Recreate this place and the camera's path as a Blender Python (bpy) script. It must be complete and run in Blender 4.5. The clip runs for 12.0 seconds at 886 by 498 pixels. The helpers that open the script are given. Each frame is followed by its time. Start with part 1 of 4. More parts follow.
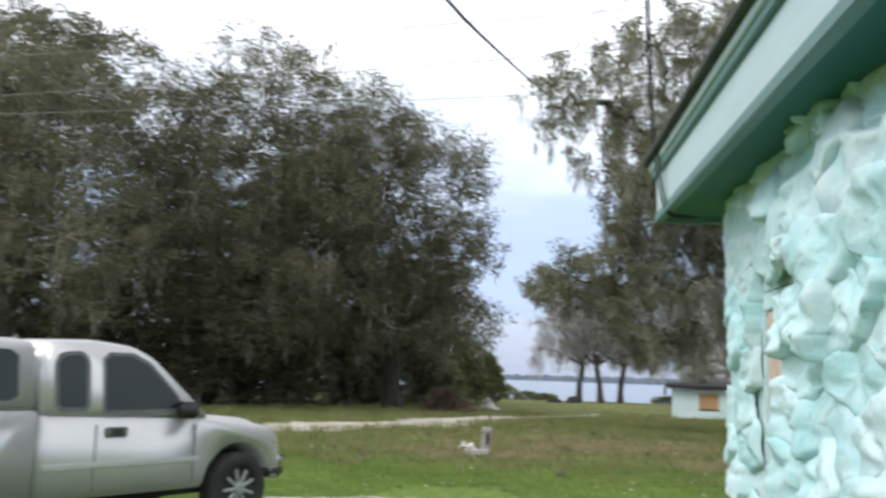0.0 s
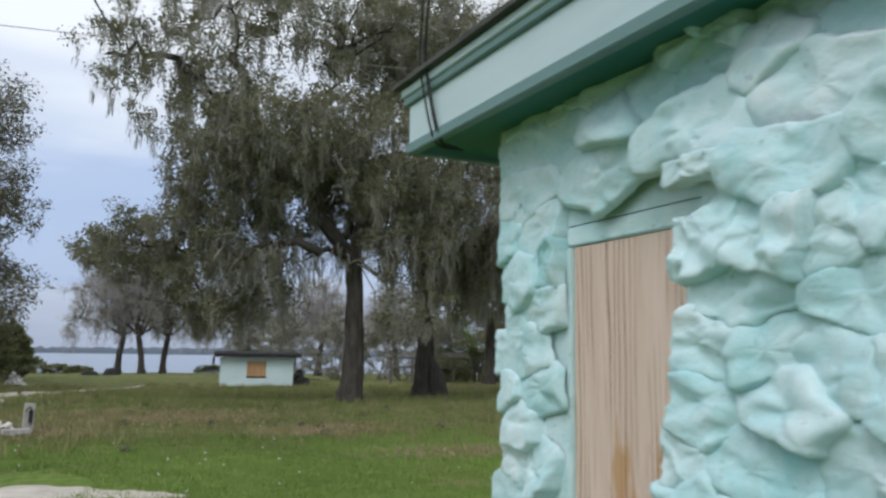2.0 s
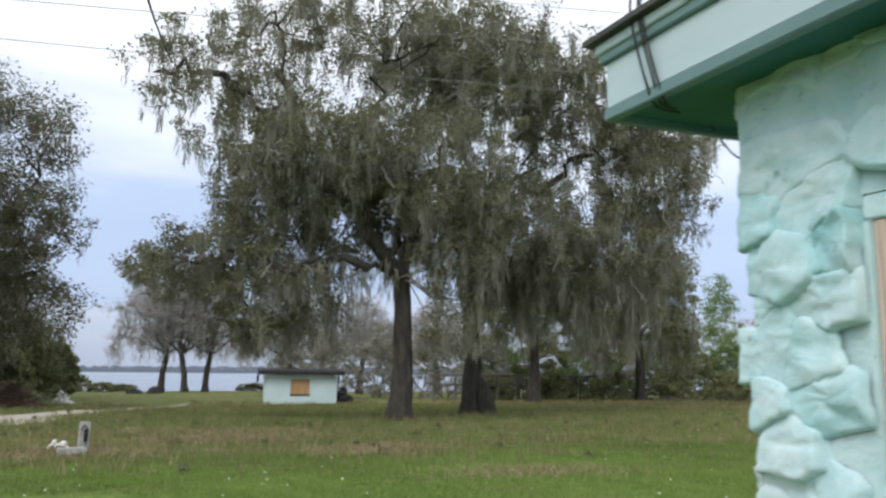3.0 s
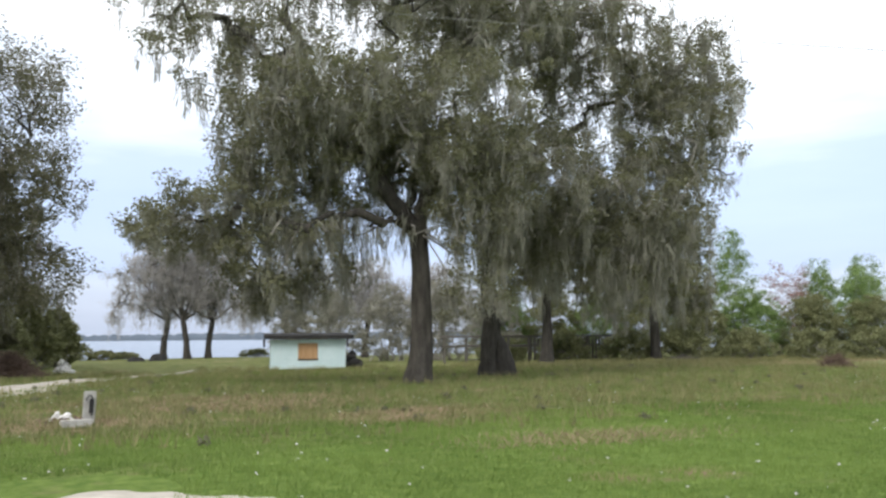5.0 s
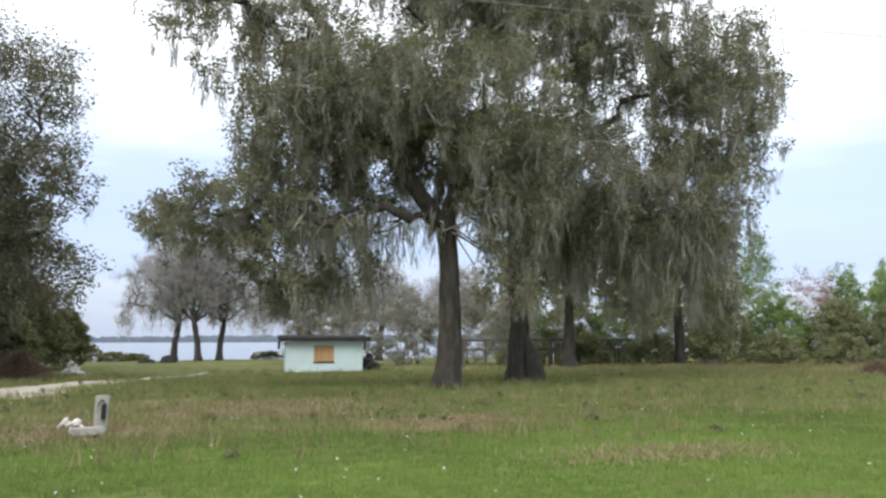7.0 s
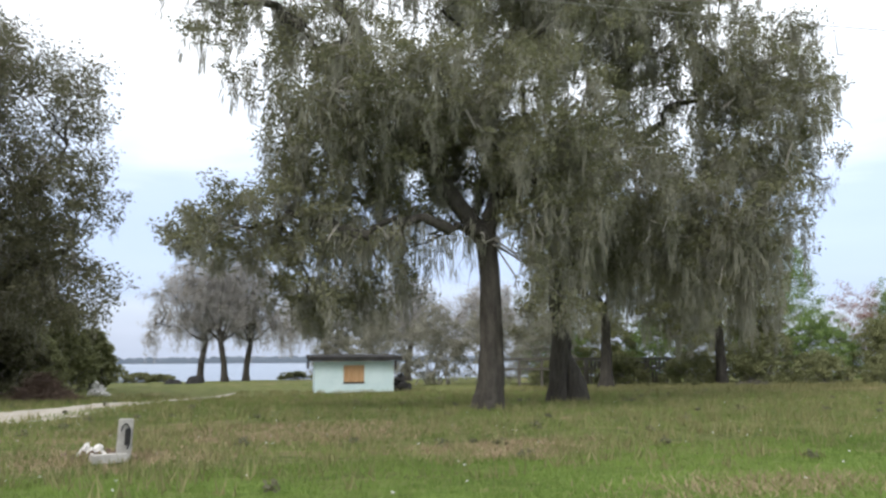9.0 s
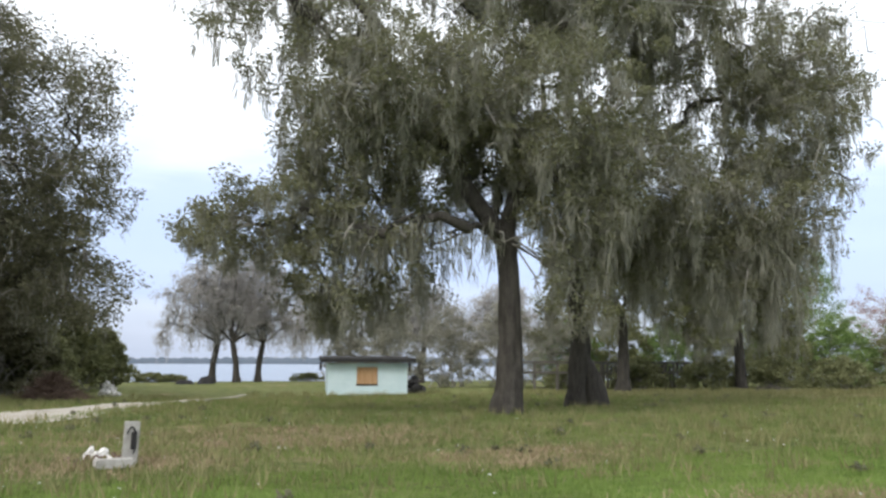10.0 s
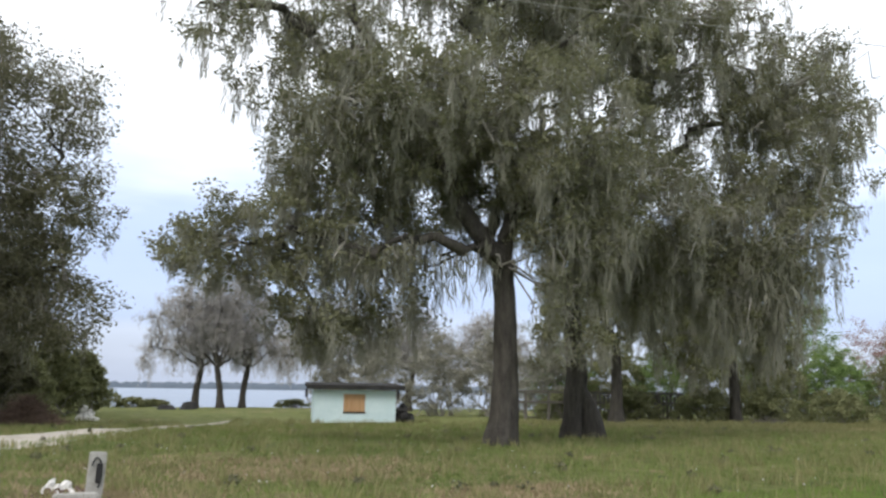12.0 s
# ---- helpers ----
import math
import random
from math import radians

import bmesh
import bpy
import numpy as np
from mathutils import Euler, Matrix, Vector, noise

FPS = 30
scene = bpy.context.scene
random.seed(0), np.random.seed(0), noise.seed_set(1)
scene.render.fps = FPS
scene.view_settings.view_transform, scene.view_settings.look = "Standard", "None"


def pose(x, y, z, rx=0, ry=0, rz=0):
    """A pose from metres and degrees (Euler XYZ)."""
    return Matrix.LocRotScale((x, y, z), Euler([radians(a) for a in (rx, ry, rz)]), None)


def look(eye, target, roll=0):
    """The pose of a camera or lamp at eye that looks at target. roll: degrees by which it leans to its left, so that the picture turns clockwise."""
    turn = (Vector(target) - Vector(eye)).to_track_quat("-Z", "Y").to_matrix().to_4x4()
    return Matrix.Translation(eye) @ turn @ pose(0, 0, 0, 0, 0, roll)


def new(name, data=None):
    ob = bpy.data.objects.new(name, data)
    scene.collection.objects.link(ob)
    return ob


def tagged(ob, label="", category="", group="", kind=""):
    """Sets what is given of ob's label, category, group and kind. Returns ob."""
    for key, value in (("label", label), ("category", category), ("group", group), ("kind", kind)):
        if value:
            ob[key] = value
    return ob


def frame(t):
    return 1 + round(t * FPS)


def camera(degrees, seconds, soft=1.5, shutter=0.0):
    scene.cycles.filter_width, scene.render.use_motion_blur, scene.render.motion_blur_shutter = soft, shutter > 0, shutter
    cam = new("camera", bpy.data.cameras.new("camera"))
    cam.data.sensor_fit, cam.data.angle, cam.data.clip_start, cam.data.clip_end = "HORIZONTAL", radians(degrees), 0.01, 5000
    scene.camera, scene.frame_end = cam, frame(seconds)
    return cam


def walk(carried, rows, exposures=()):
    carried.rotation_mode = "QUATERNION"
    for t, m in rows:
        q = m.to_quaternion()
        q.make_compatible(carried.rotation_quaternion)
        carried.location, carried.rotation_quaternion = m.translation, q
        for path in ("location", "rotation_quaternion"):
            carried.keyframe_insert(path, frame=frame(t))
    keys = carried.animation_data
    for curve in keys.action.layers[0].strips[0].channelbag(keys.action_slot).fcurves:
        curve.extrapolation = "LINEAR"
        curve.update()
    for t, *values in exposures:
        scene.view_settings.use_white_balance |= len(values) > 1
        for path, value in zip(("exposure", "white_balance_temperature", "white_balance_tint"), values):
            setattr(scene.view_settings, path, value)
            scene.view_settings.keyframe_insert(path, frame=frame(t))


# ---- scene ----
# ---- camera and walk ----
cam = camera(55.0, 12.0, 2.6, 0.4)


def aim(x, y, z, turn, tilt, lean):
    """A camera pose from its place, its turn to the left, its tilt upwards and its lean, in degrees."""
    a, b = radians(turn), radians(tilt)
    way = Vector((-math.sin(a) * math.cos(b), math.cos(a) * math.cos(b), math.sin(b)))
    return look((x, y, z), Vector((x, y, z)) + way, lean)


walk(cam, [
    (0.0, aim(0.015, 0.00, 1.65, 5.04, 8.46, 2.03)),
    (0.5, aim(-0.085, 0.17, 1.65, -5.40, 7.24, 0.78)),
    (1.0, aim(-0.21, 0.25, 1.61, -17.28, 7.26, 2.06)),
    (1.5, aim(-0.33, 0.43, 1.58, -24.49, 7.65, 1.02)),
    (2.0, aim(-0.525, 0.560, 1.572, -25.31, 7.20, 0.78)),
    (2.5, aim(-0.657, 0.833, 1.563, -25.49, 8.23, 3.18)),
    (3.0, aim(-0.745, 1.150, 1.540, -22.90, 8.34, 0.58)),
    (3.5, aim(-0.815, 1.450, 1.530, -23.49, 8.30, 0.05)),
    (5.5, aim(-0.762, 3.430, 1.444, -22.46, 5.23, -1.01)),
    (6.0, aim(-0.740, 3.850, 1.450, -20.28, 5.64, -0.13)),
    (6.5, aim(-0.820, 4.150, 1.439, -22.49, 5.88, -0.48)),
    (8.5, aim(-0.793, 5.525, 1.370, -21.76, 6.97, 0.96)),
    (9.0, aim(-0.759, 5.850, 1.367, -21.01, 7.49, -0.28)),
    (9.5, aim(-0.745, 6.190, 1.380, -20.91, 6.47, 0.28)),
    (10.0, aim(-0.672, 6.510, 1.370, -20.18, 7.65, 0.23)),
    (10.5, aim(-0.632, 6.774, 1.365, -19.45, 8.72, 1.28)),
    (11.0, aim(-0.626, 6.990, 1.385, -21.23, 8.36, 1.68)),
    (11.5, aim(-0.539, 7.230, 1.390, -20.89, 8.86, 0.99)),
    (12.0, aim(-0.481, 7.431, 1.378, -20.94, 9.49, 0.95)),
], [(0.0, -0.05, 6350, 10), (0.6, -0.2, 6300, 10), (1.2, -0.56, 6200, 10), (2.5, -0.47, 6250, 10), (3.5, -0.1, 6400, 10), (5.5, 0.05, 6450, 10), (10.0, 0.04, 6450, 10), (12.0, -0.06, 6450, 10)])

# ---- sky and sun ----
world = bpy.data.worlds.new("sky")
scene.world = world
world.use_nodes = True
wn, wl = world.node_tree.nodes, world.node_tree.links
background = wn["Background"]
sky = wn.new("ShaderNodeTexSky")
sky.sky_type, sky.sun_disc = "NISHITA", False
sky.sun_elevation, sky.sun_rotation = radians(43), radians(230)
sky.air_density, sky.dust_density, sky.ozone_density = 1.0, 3.0, 1.5
place = wn.new("ShaderNodeTexCoord")
split = wn.new("ShaderNodeSeparateXYZ")
wl.new(place.outputs["Generated"], split.inputs[0])
cover = wn.new("ShaderNodeValToRGB")
stops = cover.color_ramp.elements
stops[0].position, stops[0].color = 0.0, (0.50, 0.57, 0.72, 1)
stops[1].position, stops[1].color = 0.34, (1.25, 1.26, 1.28, 1)
for where, tone in ((0.05, (0.60, 0.67, 0.84, 1)), (0.09, (0.50, 0.60, 0.85, 1)), (0.19, (0.58, 0.68, 0.90, 1)), (0.26, (0.92, 0.97, 1.06, 1))):
    e = stops.new(where)
    e.color = tone
stretch = wn.new("ShaderNodeMapping")
stretch.inputs["Scale"].default_value = (1.2, 1.2, 6.0)
wl.new(place.outputs["Generated"], stretch.inputs[0])
cloud = wn.new("ShaderNodeTexNoise")
cloud.inputs["Scale"].default_value, cloud.inputs["Detail"].default_value = 2.6, 7
wl.new(stretch.outputs[0], cloud.inputs["Vector"])
lift = wn.new("ShaderNodeMath")
lift.operation = "MULTIPLY_ADD"
lift.inputs[1].default_value, lift.inputs[2].default_value = 0.22, -0.11
wl.new(cloud.outputs["Fac"], lift.inputs[0])
height = wn.new("ShaderNodeMath")
height.operation = "ADD"
wl.new(split.outputs["Z"], height.inputs[0])
wl.new(lift.outputs[0], height.inputs[1])
wl.new(height.outputs[0], cover.inputs["Fac"])
blend = wn.new("ShaderNodeMix")
blend.data_type, blend.blend_type = "RGBA", "ADD"
blend.inputs["Factor"].default_value = 0.05
wl.new(cover.outputs["Color"], blend.inputs["A"])
wl.new(sky.outputs["Color"], blend.inputs["B"])
wl.new(blend.outputs["Result"], background.inputs["Color"])
background.inputs["Strength"].default_value = 1.05
sun = new("sun", bpy.data.lights.new("sun", "SUN"))
sun.data.energy, sun.data.angle, sun.data.color = 1.3, radians(25), (1.0, 0.97, 0.92)
sun.matrix_world = look((-48, -40, 58), (0, 0, 0))


# ---- materials ----
def surface(name, a, b, scale=6.0, rough=0.8, bump=0.25, metal=0.0, island=0.0, objects=0.0, stretched=(1, 1, 1), spots=None, glow=0.0, spec=0.3):
    """A procedural surface: two colours mixed by coarse and fine noise, fine relief, and optional variation by piece."""
    m = bpy.data.materials.new(name)
    m.use_nodes = True
    n, l = m.node_tree.nodes, m.node_tree.links
    p = n["Principled BSDF"]
    co, mp = n.new("ShaderNodeTexCoord"), n.new("ShaderNodeMapping")
    mp.inputs["Scale"].default_value = stretched
    l.new(co.outputs["Object"], mp.inputs[0])
    fine, coarse = n.new("ShaderNodeTexNoise"), n.new("ShaderNodeTexNoise")
    for tex, s in ((fine, scale * 6), (coarse, scale)):
        tex.inputs["Scale"].default_value, tex.inputs["Detail"].default_value = s, 8
        tex.inputs["Roughness"].default_value = 0.62
        l.new(mp.outputs[0], tex.inputs["Vector"])
    add = n.new("ShaderNodeMath")
    add.operation = "MULTIPLY_ADD"
    add.inputs[1].default_value = 0.55
    l.new(fine.outputs["Fac"], add.inputs[0])
    l.new(coarse.outputs["Fac"], add.inputs[2])
    last = add.outputs[0]
    if island or objects:
        who = n.new("ShaderNodeNewGeometry" if island else "ShaderNodeObjectInfo")
        var = n.new("ShaderNodeMath")
        var.operation = "MULTIPLY_ADD"
        var.inputs[1].default_value = island or objects
        l.new(who.outputs["Random Per Island" if island else "Random"], var.inputs[0])
        l.new(last, var.inputs[2])
        last = var.outputs[0]
    span = n.new("ShaderNodeMapRange")
    centre = 0.78 + (island or objects) / 2
    width = 0.26 + (island or objects) * 0.45
    span.inputs["From Min"].default_value, span.inputs["From Max"].default_value = centre - width, centre + width
    l.new(last, span.inputs["Value"])
    mix = n.new("ShaderNodeMix")
    mix.data_type = "RGBA"
    mix.inputs["A"].default_value, mix.inputs["B"].default_value = (*a, 1), (*b, 1)
    l.new(span.outputs["Result"], mix.inputs["Factor"])
    colour = mix.outputs["Result"]
    if spots:
        tone, size, amount = spots
        # Spot noise: dirt on most surfaces, painted pit shade on the stone wall.
        dirt, cut, over = n.new("ShaderNodeTexNoise"), n.new("ShaderNodeMapRange"), n.new("ShaderNodeMix")
        dirt.inputs["Scale"].default_value, dirt.inputs["Detail"].default_value = size, 9
        dirt.inputs["Roughness"].default_value = 0.7
        l.new(mp.outputs[0], dirt.inputs["Vector"])
        cut.inputs["From Min"].default_value, cut.inputs["From Max"].default_value = 0.72 - amount * 0.4, 0.80 - amount * 0.3
        l.new(dirt.outputs["Fac"], cut.inputs["Value"])
        over.data_type = "RGBA"
        over.inputs["B"].default_value = (*tone, 1)
        l.new(cut.outputs["Result"], over.inputs["Factor"])
        l.new(colour, over.inputs["A"])
        colour = over.outputs["Result"]
    l.new(colour, p.inputs["Base Color"])
    p.inputs["Roughness"].default_value, p.inputs["Metallic"].default_value = rough, metal
    p.inputs["Specular IOR Level"].default_value = spec
    if bump:
        b_ = n.new("ShaderNodeBump")
        b_.inputs["Strength"].default_value, b_.inputs["Distance"].default_value = bump, 0.02
        l.new(add.outputs[0], b_.inputs["Height"])
        l.new(b_.outputs[0], p.inputs["Normal"])
    if glow:
        thin, both = n.new("ShaderNodeBsdfTranslucent"), n.new("ShaderNodeMixShader")
        both.inputs[0].default_value = glow
        l.new(colour, thin.inputs["Color"])
        l.new(p.outputs[0], both.inputs[1])
        l.new(thin.outputs[0], both.inputs[2])
        l.new(both.outputs[0], n["Material Output"].inputs["Surface"])
    return m


LEAF = surface("oak_leaf", (0.104, 0.110, 0.068), (0.288, 0.286, 0.165), 0.6, 0.6, 0, island=0.24, glow=0.42)
# Darker copy of LEAF with the woods' shade put into its colour.
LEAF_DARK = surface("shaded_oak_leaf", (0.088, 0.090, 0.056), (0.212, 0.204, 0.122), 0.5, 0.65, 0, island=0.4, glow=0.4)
LEAF_GREEN = surface("fresh_leaf", (0.10, 0.17, 0.05), (0.30, 0.40, 0.14), 0.8, 0.6, 0, island=0.5, glow=0.35)
LEAF_OLIVE = surface("olive_scrub_leaf", (0.12, 0.14, 0.06), (0.30, 0.30, 0.15), 0.8, 0.7, 0, island=0.5, glow=0.3)
LEAF_PINK = surface("red_maple_bud", (0.26, 0.15, 0.13), (0.42, 0.27, 0.23), 0.8, 0.7, 0, island=0.5, glow=0.3)
MOSS = surface("spanish_moss", (0.185, 0.180, 0.145), (0.41, 0.40, 0.325), 0.9, 0.95, 0, island=0.35, glow=0.38)
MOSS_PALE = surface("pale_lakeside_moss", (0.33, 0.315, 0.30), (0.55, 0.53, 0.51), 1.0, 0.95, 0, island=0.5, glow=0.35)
BARK = surface("oak_bark", (0.026, 0.023, 0.020), (0.098, 0.089, 0.075), 2.0, 0.95, 1.0, stretched=(4, 4, 0.9), spots=((0.11, 0.11, 0.08), 1.6, 0.28))
TWIG = surface("lichened_twig", (0.17, 0.16, 0.14), (0.42, 0.40, 0.36), 2.0, 0.95, 0.5, island=0.4)
GRASS = surface("grass_blade", (0.085, 0.145, 0.028), (0.275, 0.375, 0.095), 0.22, 0.7, 0, island=0.22, glow=0.35)
GRASS_ROUGH = surface("rough_grass_blade", (0.085, 0.122, 0.034), (0.265, 0.310, 0.100), 0.3, 0.75, 0, island=0.3, glow=0.3)
WEED = surface("dry_weed", (0.125, 0.145, 0.05), (0.34, 0.305, 0.15), 0.25, 0.8, 0, island=0.5, glow=0.25)
STRAW = surface("dead_straw_grass", (0.20, 0.155, 0.085), (0.46, 0.37, 0.235), 0.5, 0.85, 0, island=0.4, glow=0.25)
SAND = surface("pale_sand", (0.30, 0.27, 0.22), (0.58, 0.54, 0.47), 1.2, 0.95, 0.6, spots=((0.16, 0.17, 0.09), 3.0, 0.25))
# Dark spots on stone and mortar: shade of pits and slots put into colour.
PAINT = surface("turquoise_masonry_paint", (0.28, 0.59, 0.61), (0.80, 0.865, 0.89), 2.2, 0.8, 0.8, objects=0.16, spots=((0.17, 0.27, 0.27), 22.0, 0.29))
MORTAR = surface("painted_mortar", (0.42, 0.66, 0.67), (0.70, 0.83, 0.85), 3.0, 0.8, 0.9, spots=((0.12, 0.20, 0.20), 26.0, 0.24))
FASCIA = surface("pale_turquoise_board", (0.46, 0.60, 0.64), (0.60, 0.72, 0.75), 2.0, 0.6, 0.15, stretched=(1, 0.15, 1), spots=((0.20, 0.28, 0.28), 14.0, 0.12))
LIP = surface("grey_teal_board", (0.13, 0.235, 0.235), (0.20, 0.31, 0.31), 2.0, 0.6, 0.15, stretched=(1, 0.15, 1))
# Teal taken darker: the shade under the eave is put into this colour.
SOFFIT = surface("shaded_teal_board", (0.032, 0.145, 0.130), (0.06, 0.20, 0.18), 2.0, 0.6, 0.15, stretched=(1, 0.15, 1))
SHINGLE = surface("weathered_roofing", (0.05, 0.055, 0.05), (0.13, 0.13, 0.12), 8.0, 0.9, 0.6)
PLY = surface("weathered_plywood", (0.60, 0.455, 0.365), (0.76, 0.615, 0.52), 2.6, 0.8, 0.5, stretched=(1, 5, 0.45))


def stain_plywood(m):
    """Orange veneer stains and thin dark grain checks running up the board."""
    n, l = m.node_tree.nodes, m.node_tree.links
    p = n["Principled BSDF"]
    base = p.inputs["Base Color"].links[0].from_socket
    co = n.new("ShaderNodeTexCoord")

    def band(kind, stretch, scale, low, high, detail=4.0):
        mp, rng = n.new("ShaderNodeMapping"), n.new("ShaderNodeMapRange")
        mp.inputs["Scale"].default_value = stretch
        l.new(co.outputs["Object"], mp.inputs[0])
        if kind == "wave":
            tex = n.new("ShaderNodeTexWave")
            tex.bands_direction = "Y"
            tex.inputs["Distortion"].default_value, tex.inputs["Detail Scale"].default_value = 9.0, 0.9
        else:
            tex = n.new("ShaderNodeTexNoise")
        tex.inputs["Scale"].default_value, tex.inputs["Detail"].default_value = scale, detail
        l.new(mp.outputs[0], tex.inputs["Vector"])
        rng.inputs["From Min"].default_value, rng.inputs["From Max"].default_value = low, high
        l.new(tex.outputs["Fac"], rng.inputs["Value"])
        return rng.outputs[0]

    def blend(below, colour, amount):
        mix = n.new("ShaderNodeMix")
        mix.data_type = "RGBA"
        l.new(amount, mix.inputs["Factor"])
        l.new(below, mix.inputs["A"])
        mix.inputs["B"].default_value = (*colour, 1)
        return mix.outputs["Result"]

    def times(a, b):
        mul = n.new("ShaderNodeMath")
        mul.operation = "MULTIPLY"
        l.new(a, mul.inputs[0])
        l.new(b, mul.inputs[1])
        return mul.outputs[0]

    stain = blend(base, (0.54, 0.33, 0.18), band("noise", (1, 6, 1.3), 1.9, 0.59, 0.655))
    grain = times(band("wave", (0, 1, 0.09), 15.0, 0.80, 1.0, 2.0), band("noise", (1, 6, 0.8), 1.9, 0.40, 0.56))
    l.new(blend(stain, (0.26, 0.15, 0.08), grain), p.inputs["Base Color"])


stain_plywood(PLY)
PLY_FAR = surface("orange_plywood", (0.40, 0.23, 0.11), (0.56, 0.36, 0.20), 2.0, 0.8, 0.2, stretched=(4, 4, 0.6))
SHED_PAINT = surface("pale_blue_paint", (0.55, 0.70, 0.72), (0.70, 0.83, 0.845), 1.5, 0.7, 0.2, spots=((0.28, 0.36, 0.34), 2.5, 0.17))
DARK = surface("blackened_metal", (0.022, 0.022, 0.023), (0.06, 0.058, 0.055), 3.0, 0.95, 0.3, spec=0.05)
CABLE = surface("black_cable", (0.015, 0.015, 0.016), (0.035, 0.035, 0.036), 10, 0.5, 0)
WIRE = surface("aluminium_wire", (0.20, 0.20, 0.19), (0.34, 0.33, 0.31), 2, 0.5, 0, metal=0.3)
OLDWOOD = surface("grey_weathered_timber", (0.085, 0.078, 0.066), (0.20, 0.185, 0.16), 3, 0.9, 0.5, stretched=(3, 3, 0.6))
WHITE = surface("dirty_white_plastic", (0.50, 0.48, 0.44), (0.78, 0.77, 0.74), 4, 0.6, 0.3, spots=((0.25, 0.22, 0.18), 5.0, 0.2))
BRUSH = surface("brown_brushwood", (0.075, 0.050, 0.038), (0.23, 0.165, 0.125), 1.5, 0.95, 0, island=0.5)
BODY = surface("champagne_silver_paint", (0.53, 0.525, 0.52), (0.60, 0.595, 0.59), 0.8, 0.30, 0.0, metal=0.45, spec=0.5)
RUBBER = surface("tyre_rubber", (0.018, 0.018, 0.018), (0.045, 0.043, 0.04), 9, 0.85, 0.3)
ALLOY = surface("wheel_alloy", (0.34, 0.34, 0.34), (0.50, 0.50, 0.50), 4, 0.45, 0.1, metal=0.8)
TRIM = surface("black_trim", (0.02, 0.02, 0.021), (0.05, 0.05, 0.05), 6, 0.55, 0.1)
SEAL = surface("grey_rubber_seal", (0.10, 0.10, 0.10), (0.17, 0.17, 0.17), 6, 0.7, 0.1)
CHROME = surface("chrome", (0.6, 0.6, 0.6), (0.75, 0.75, 0.75), 3, 0.15, 0, metal=1.0)
POSTPAINT = surface("peeling_post_paint", (0.26, 0.25, 0.22), (0.50, 0.485, 0.45), 4, 0.8, 0.4, spots=((0.15, 0.13, 0.10), 5.0, 0.25))
LAMPS = surface("lamp_lens", (0.34, 0.29, 0.22), (0.46, 0.41, 0.33), 5, 0.25, 0)
# Distance haze is put into this bluish woods colour.
SHORE = surface("hazed_shore_woods", (0.12, 0.15, 0.185), (0.17, 0.20, 0.235), 0.02, 0.95, 0)


def glass(name, tint):
    m = bpy.data.materials.new(name)
    m.use_nodes = True
    p = m.node_tree.nodes["Principled BSDF"]
    p.inputs["Base Color"].default_value, p.inputs["Roughness"].default_value = (*tint, 1), 0.04
    p.inputs["Transmission Weight"].default_value, p.inputs["IOR"].default_value = 0.15, 1.42
    return m


GLASS = glass("tinted_window_glass", (0.022, 0.030, 0.030))

WATER = bpy.data.materials.new("lake_water")
WATER.use_nodes = True
wt = WATER.node_tree
wp = wt.nodes["Principled BSDF"]
wp.inputs["Base Color"].default_value, wp.inputs["Roughness"].default_value = (0.16, 0.19, 0.22, 1), 0.16
wco, wmap, wtex, wbump = (wt.nodes.new("ShaderNode" + k) for k in ("TexCoord", "Mapping", "TexNoise", "Bump"))
wmap.inputs["Scale"].default_value = (0.25, 1.2, 1)
wtex.inputs["Scale"].default_value, wtex.inputs["Detail"].default_value = 1.0, 6
wbump.inputs["Strength"].default_value, wbump.inputs["Distance"].default_value = 0.35, 0.1
wt.links.new(wco.outputs["Object"], wmap.inputs[0])
wt.links.new(wmap.outputs[0], wtex.inputs["Vector"])
wt.links.new(wtex.outputs["Fac"], wbump.inputs["Height"])
wt.links.new(wbump.outputs[0], wp.inputs["Normal"])

# Lawn: fresh mown green near the house, rougher olive and straw beyond.
LAWN = bpy.data.materials.new("lawn")
LAWN.use_nodes = True
gt = LAWN.node_tree
gn, gl = gt.nodes, gt.links


def gnode(kind, **values):
    node = gn.new("ShaderNode" + kind)
    for key, value in values.items():
        node.inputs[key].default_value = value
    return node


def gmix(a, b, fac):
    node = gn.new("ShaderNodeMix")
    node.data_type = "RGBA"
    for socket, value in (("A", a), ("B", b)):
        if isinstance(value, tuple):
            node.inputs[socket].default_value = (*value, 1)
        else:
            gl.new(value, node.inputs[socket])
    gl.new(fac, node.inputs["Factor"])
    return node.outputs["Result"]


def gpatch(size, low, high, detail=8, plus=None):
    tex, cut = gnode("TexNoise", Scale=size, Detail=detail, Roughness=0.65), gn.new("ShaderNodeMapRange")
    gl.new(gco.outputs["Object"], tex.inputs["Vector"])
    source = tex.outputs["Fac"]
    if plus:
        adder = gn.new("ShaderNodeMath")
        adder.operation = "ADD"
        gl.new(source, adder.inputs[0])
        gl.new(plus, adder.inputs[1])
        source = adder.outputs[0]
    cut.inputs["From Min"].default_value, cut.inputs["From Max"].default_value = low, high
    gl.new(source, cut.inputs["Value"])
    return cut.outputs["Result"]


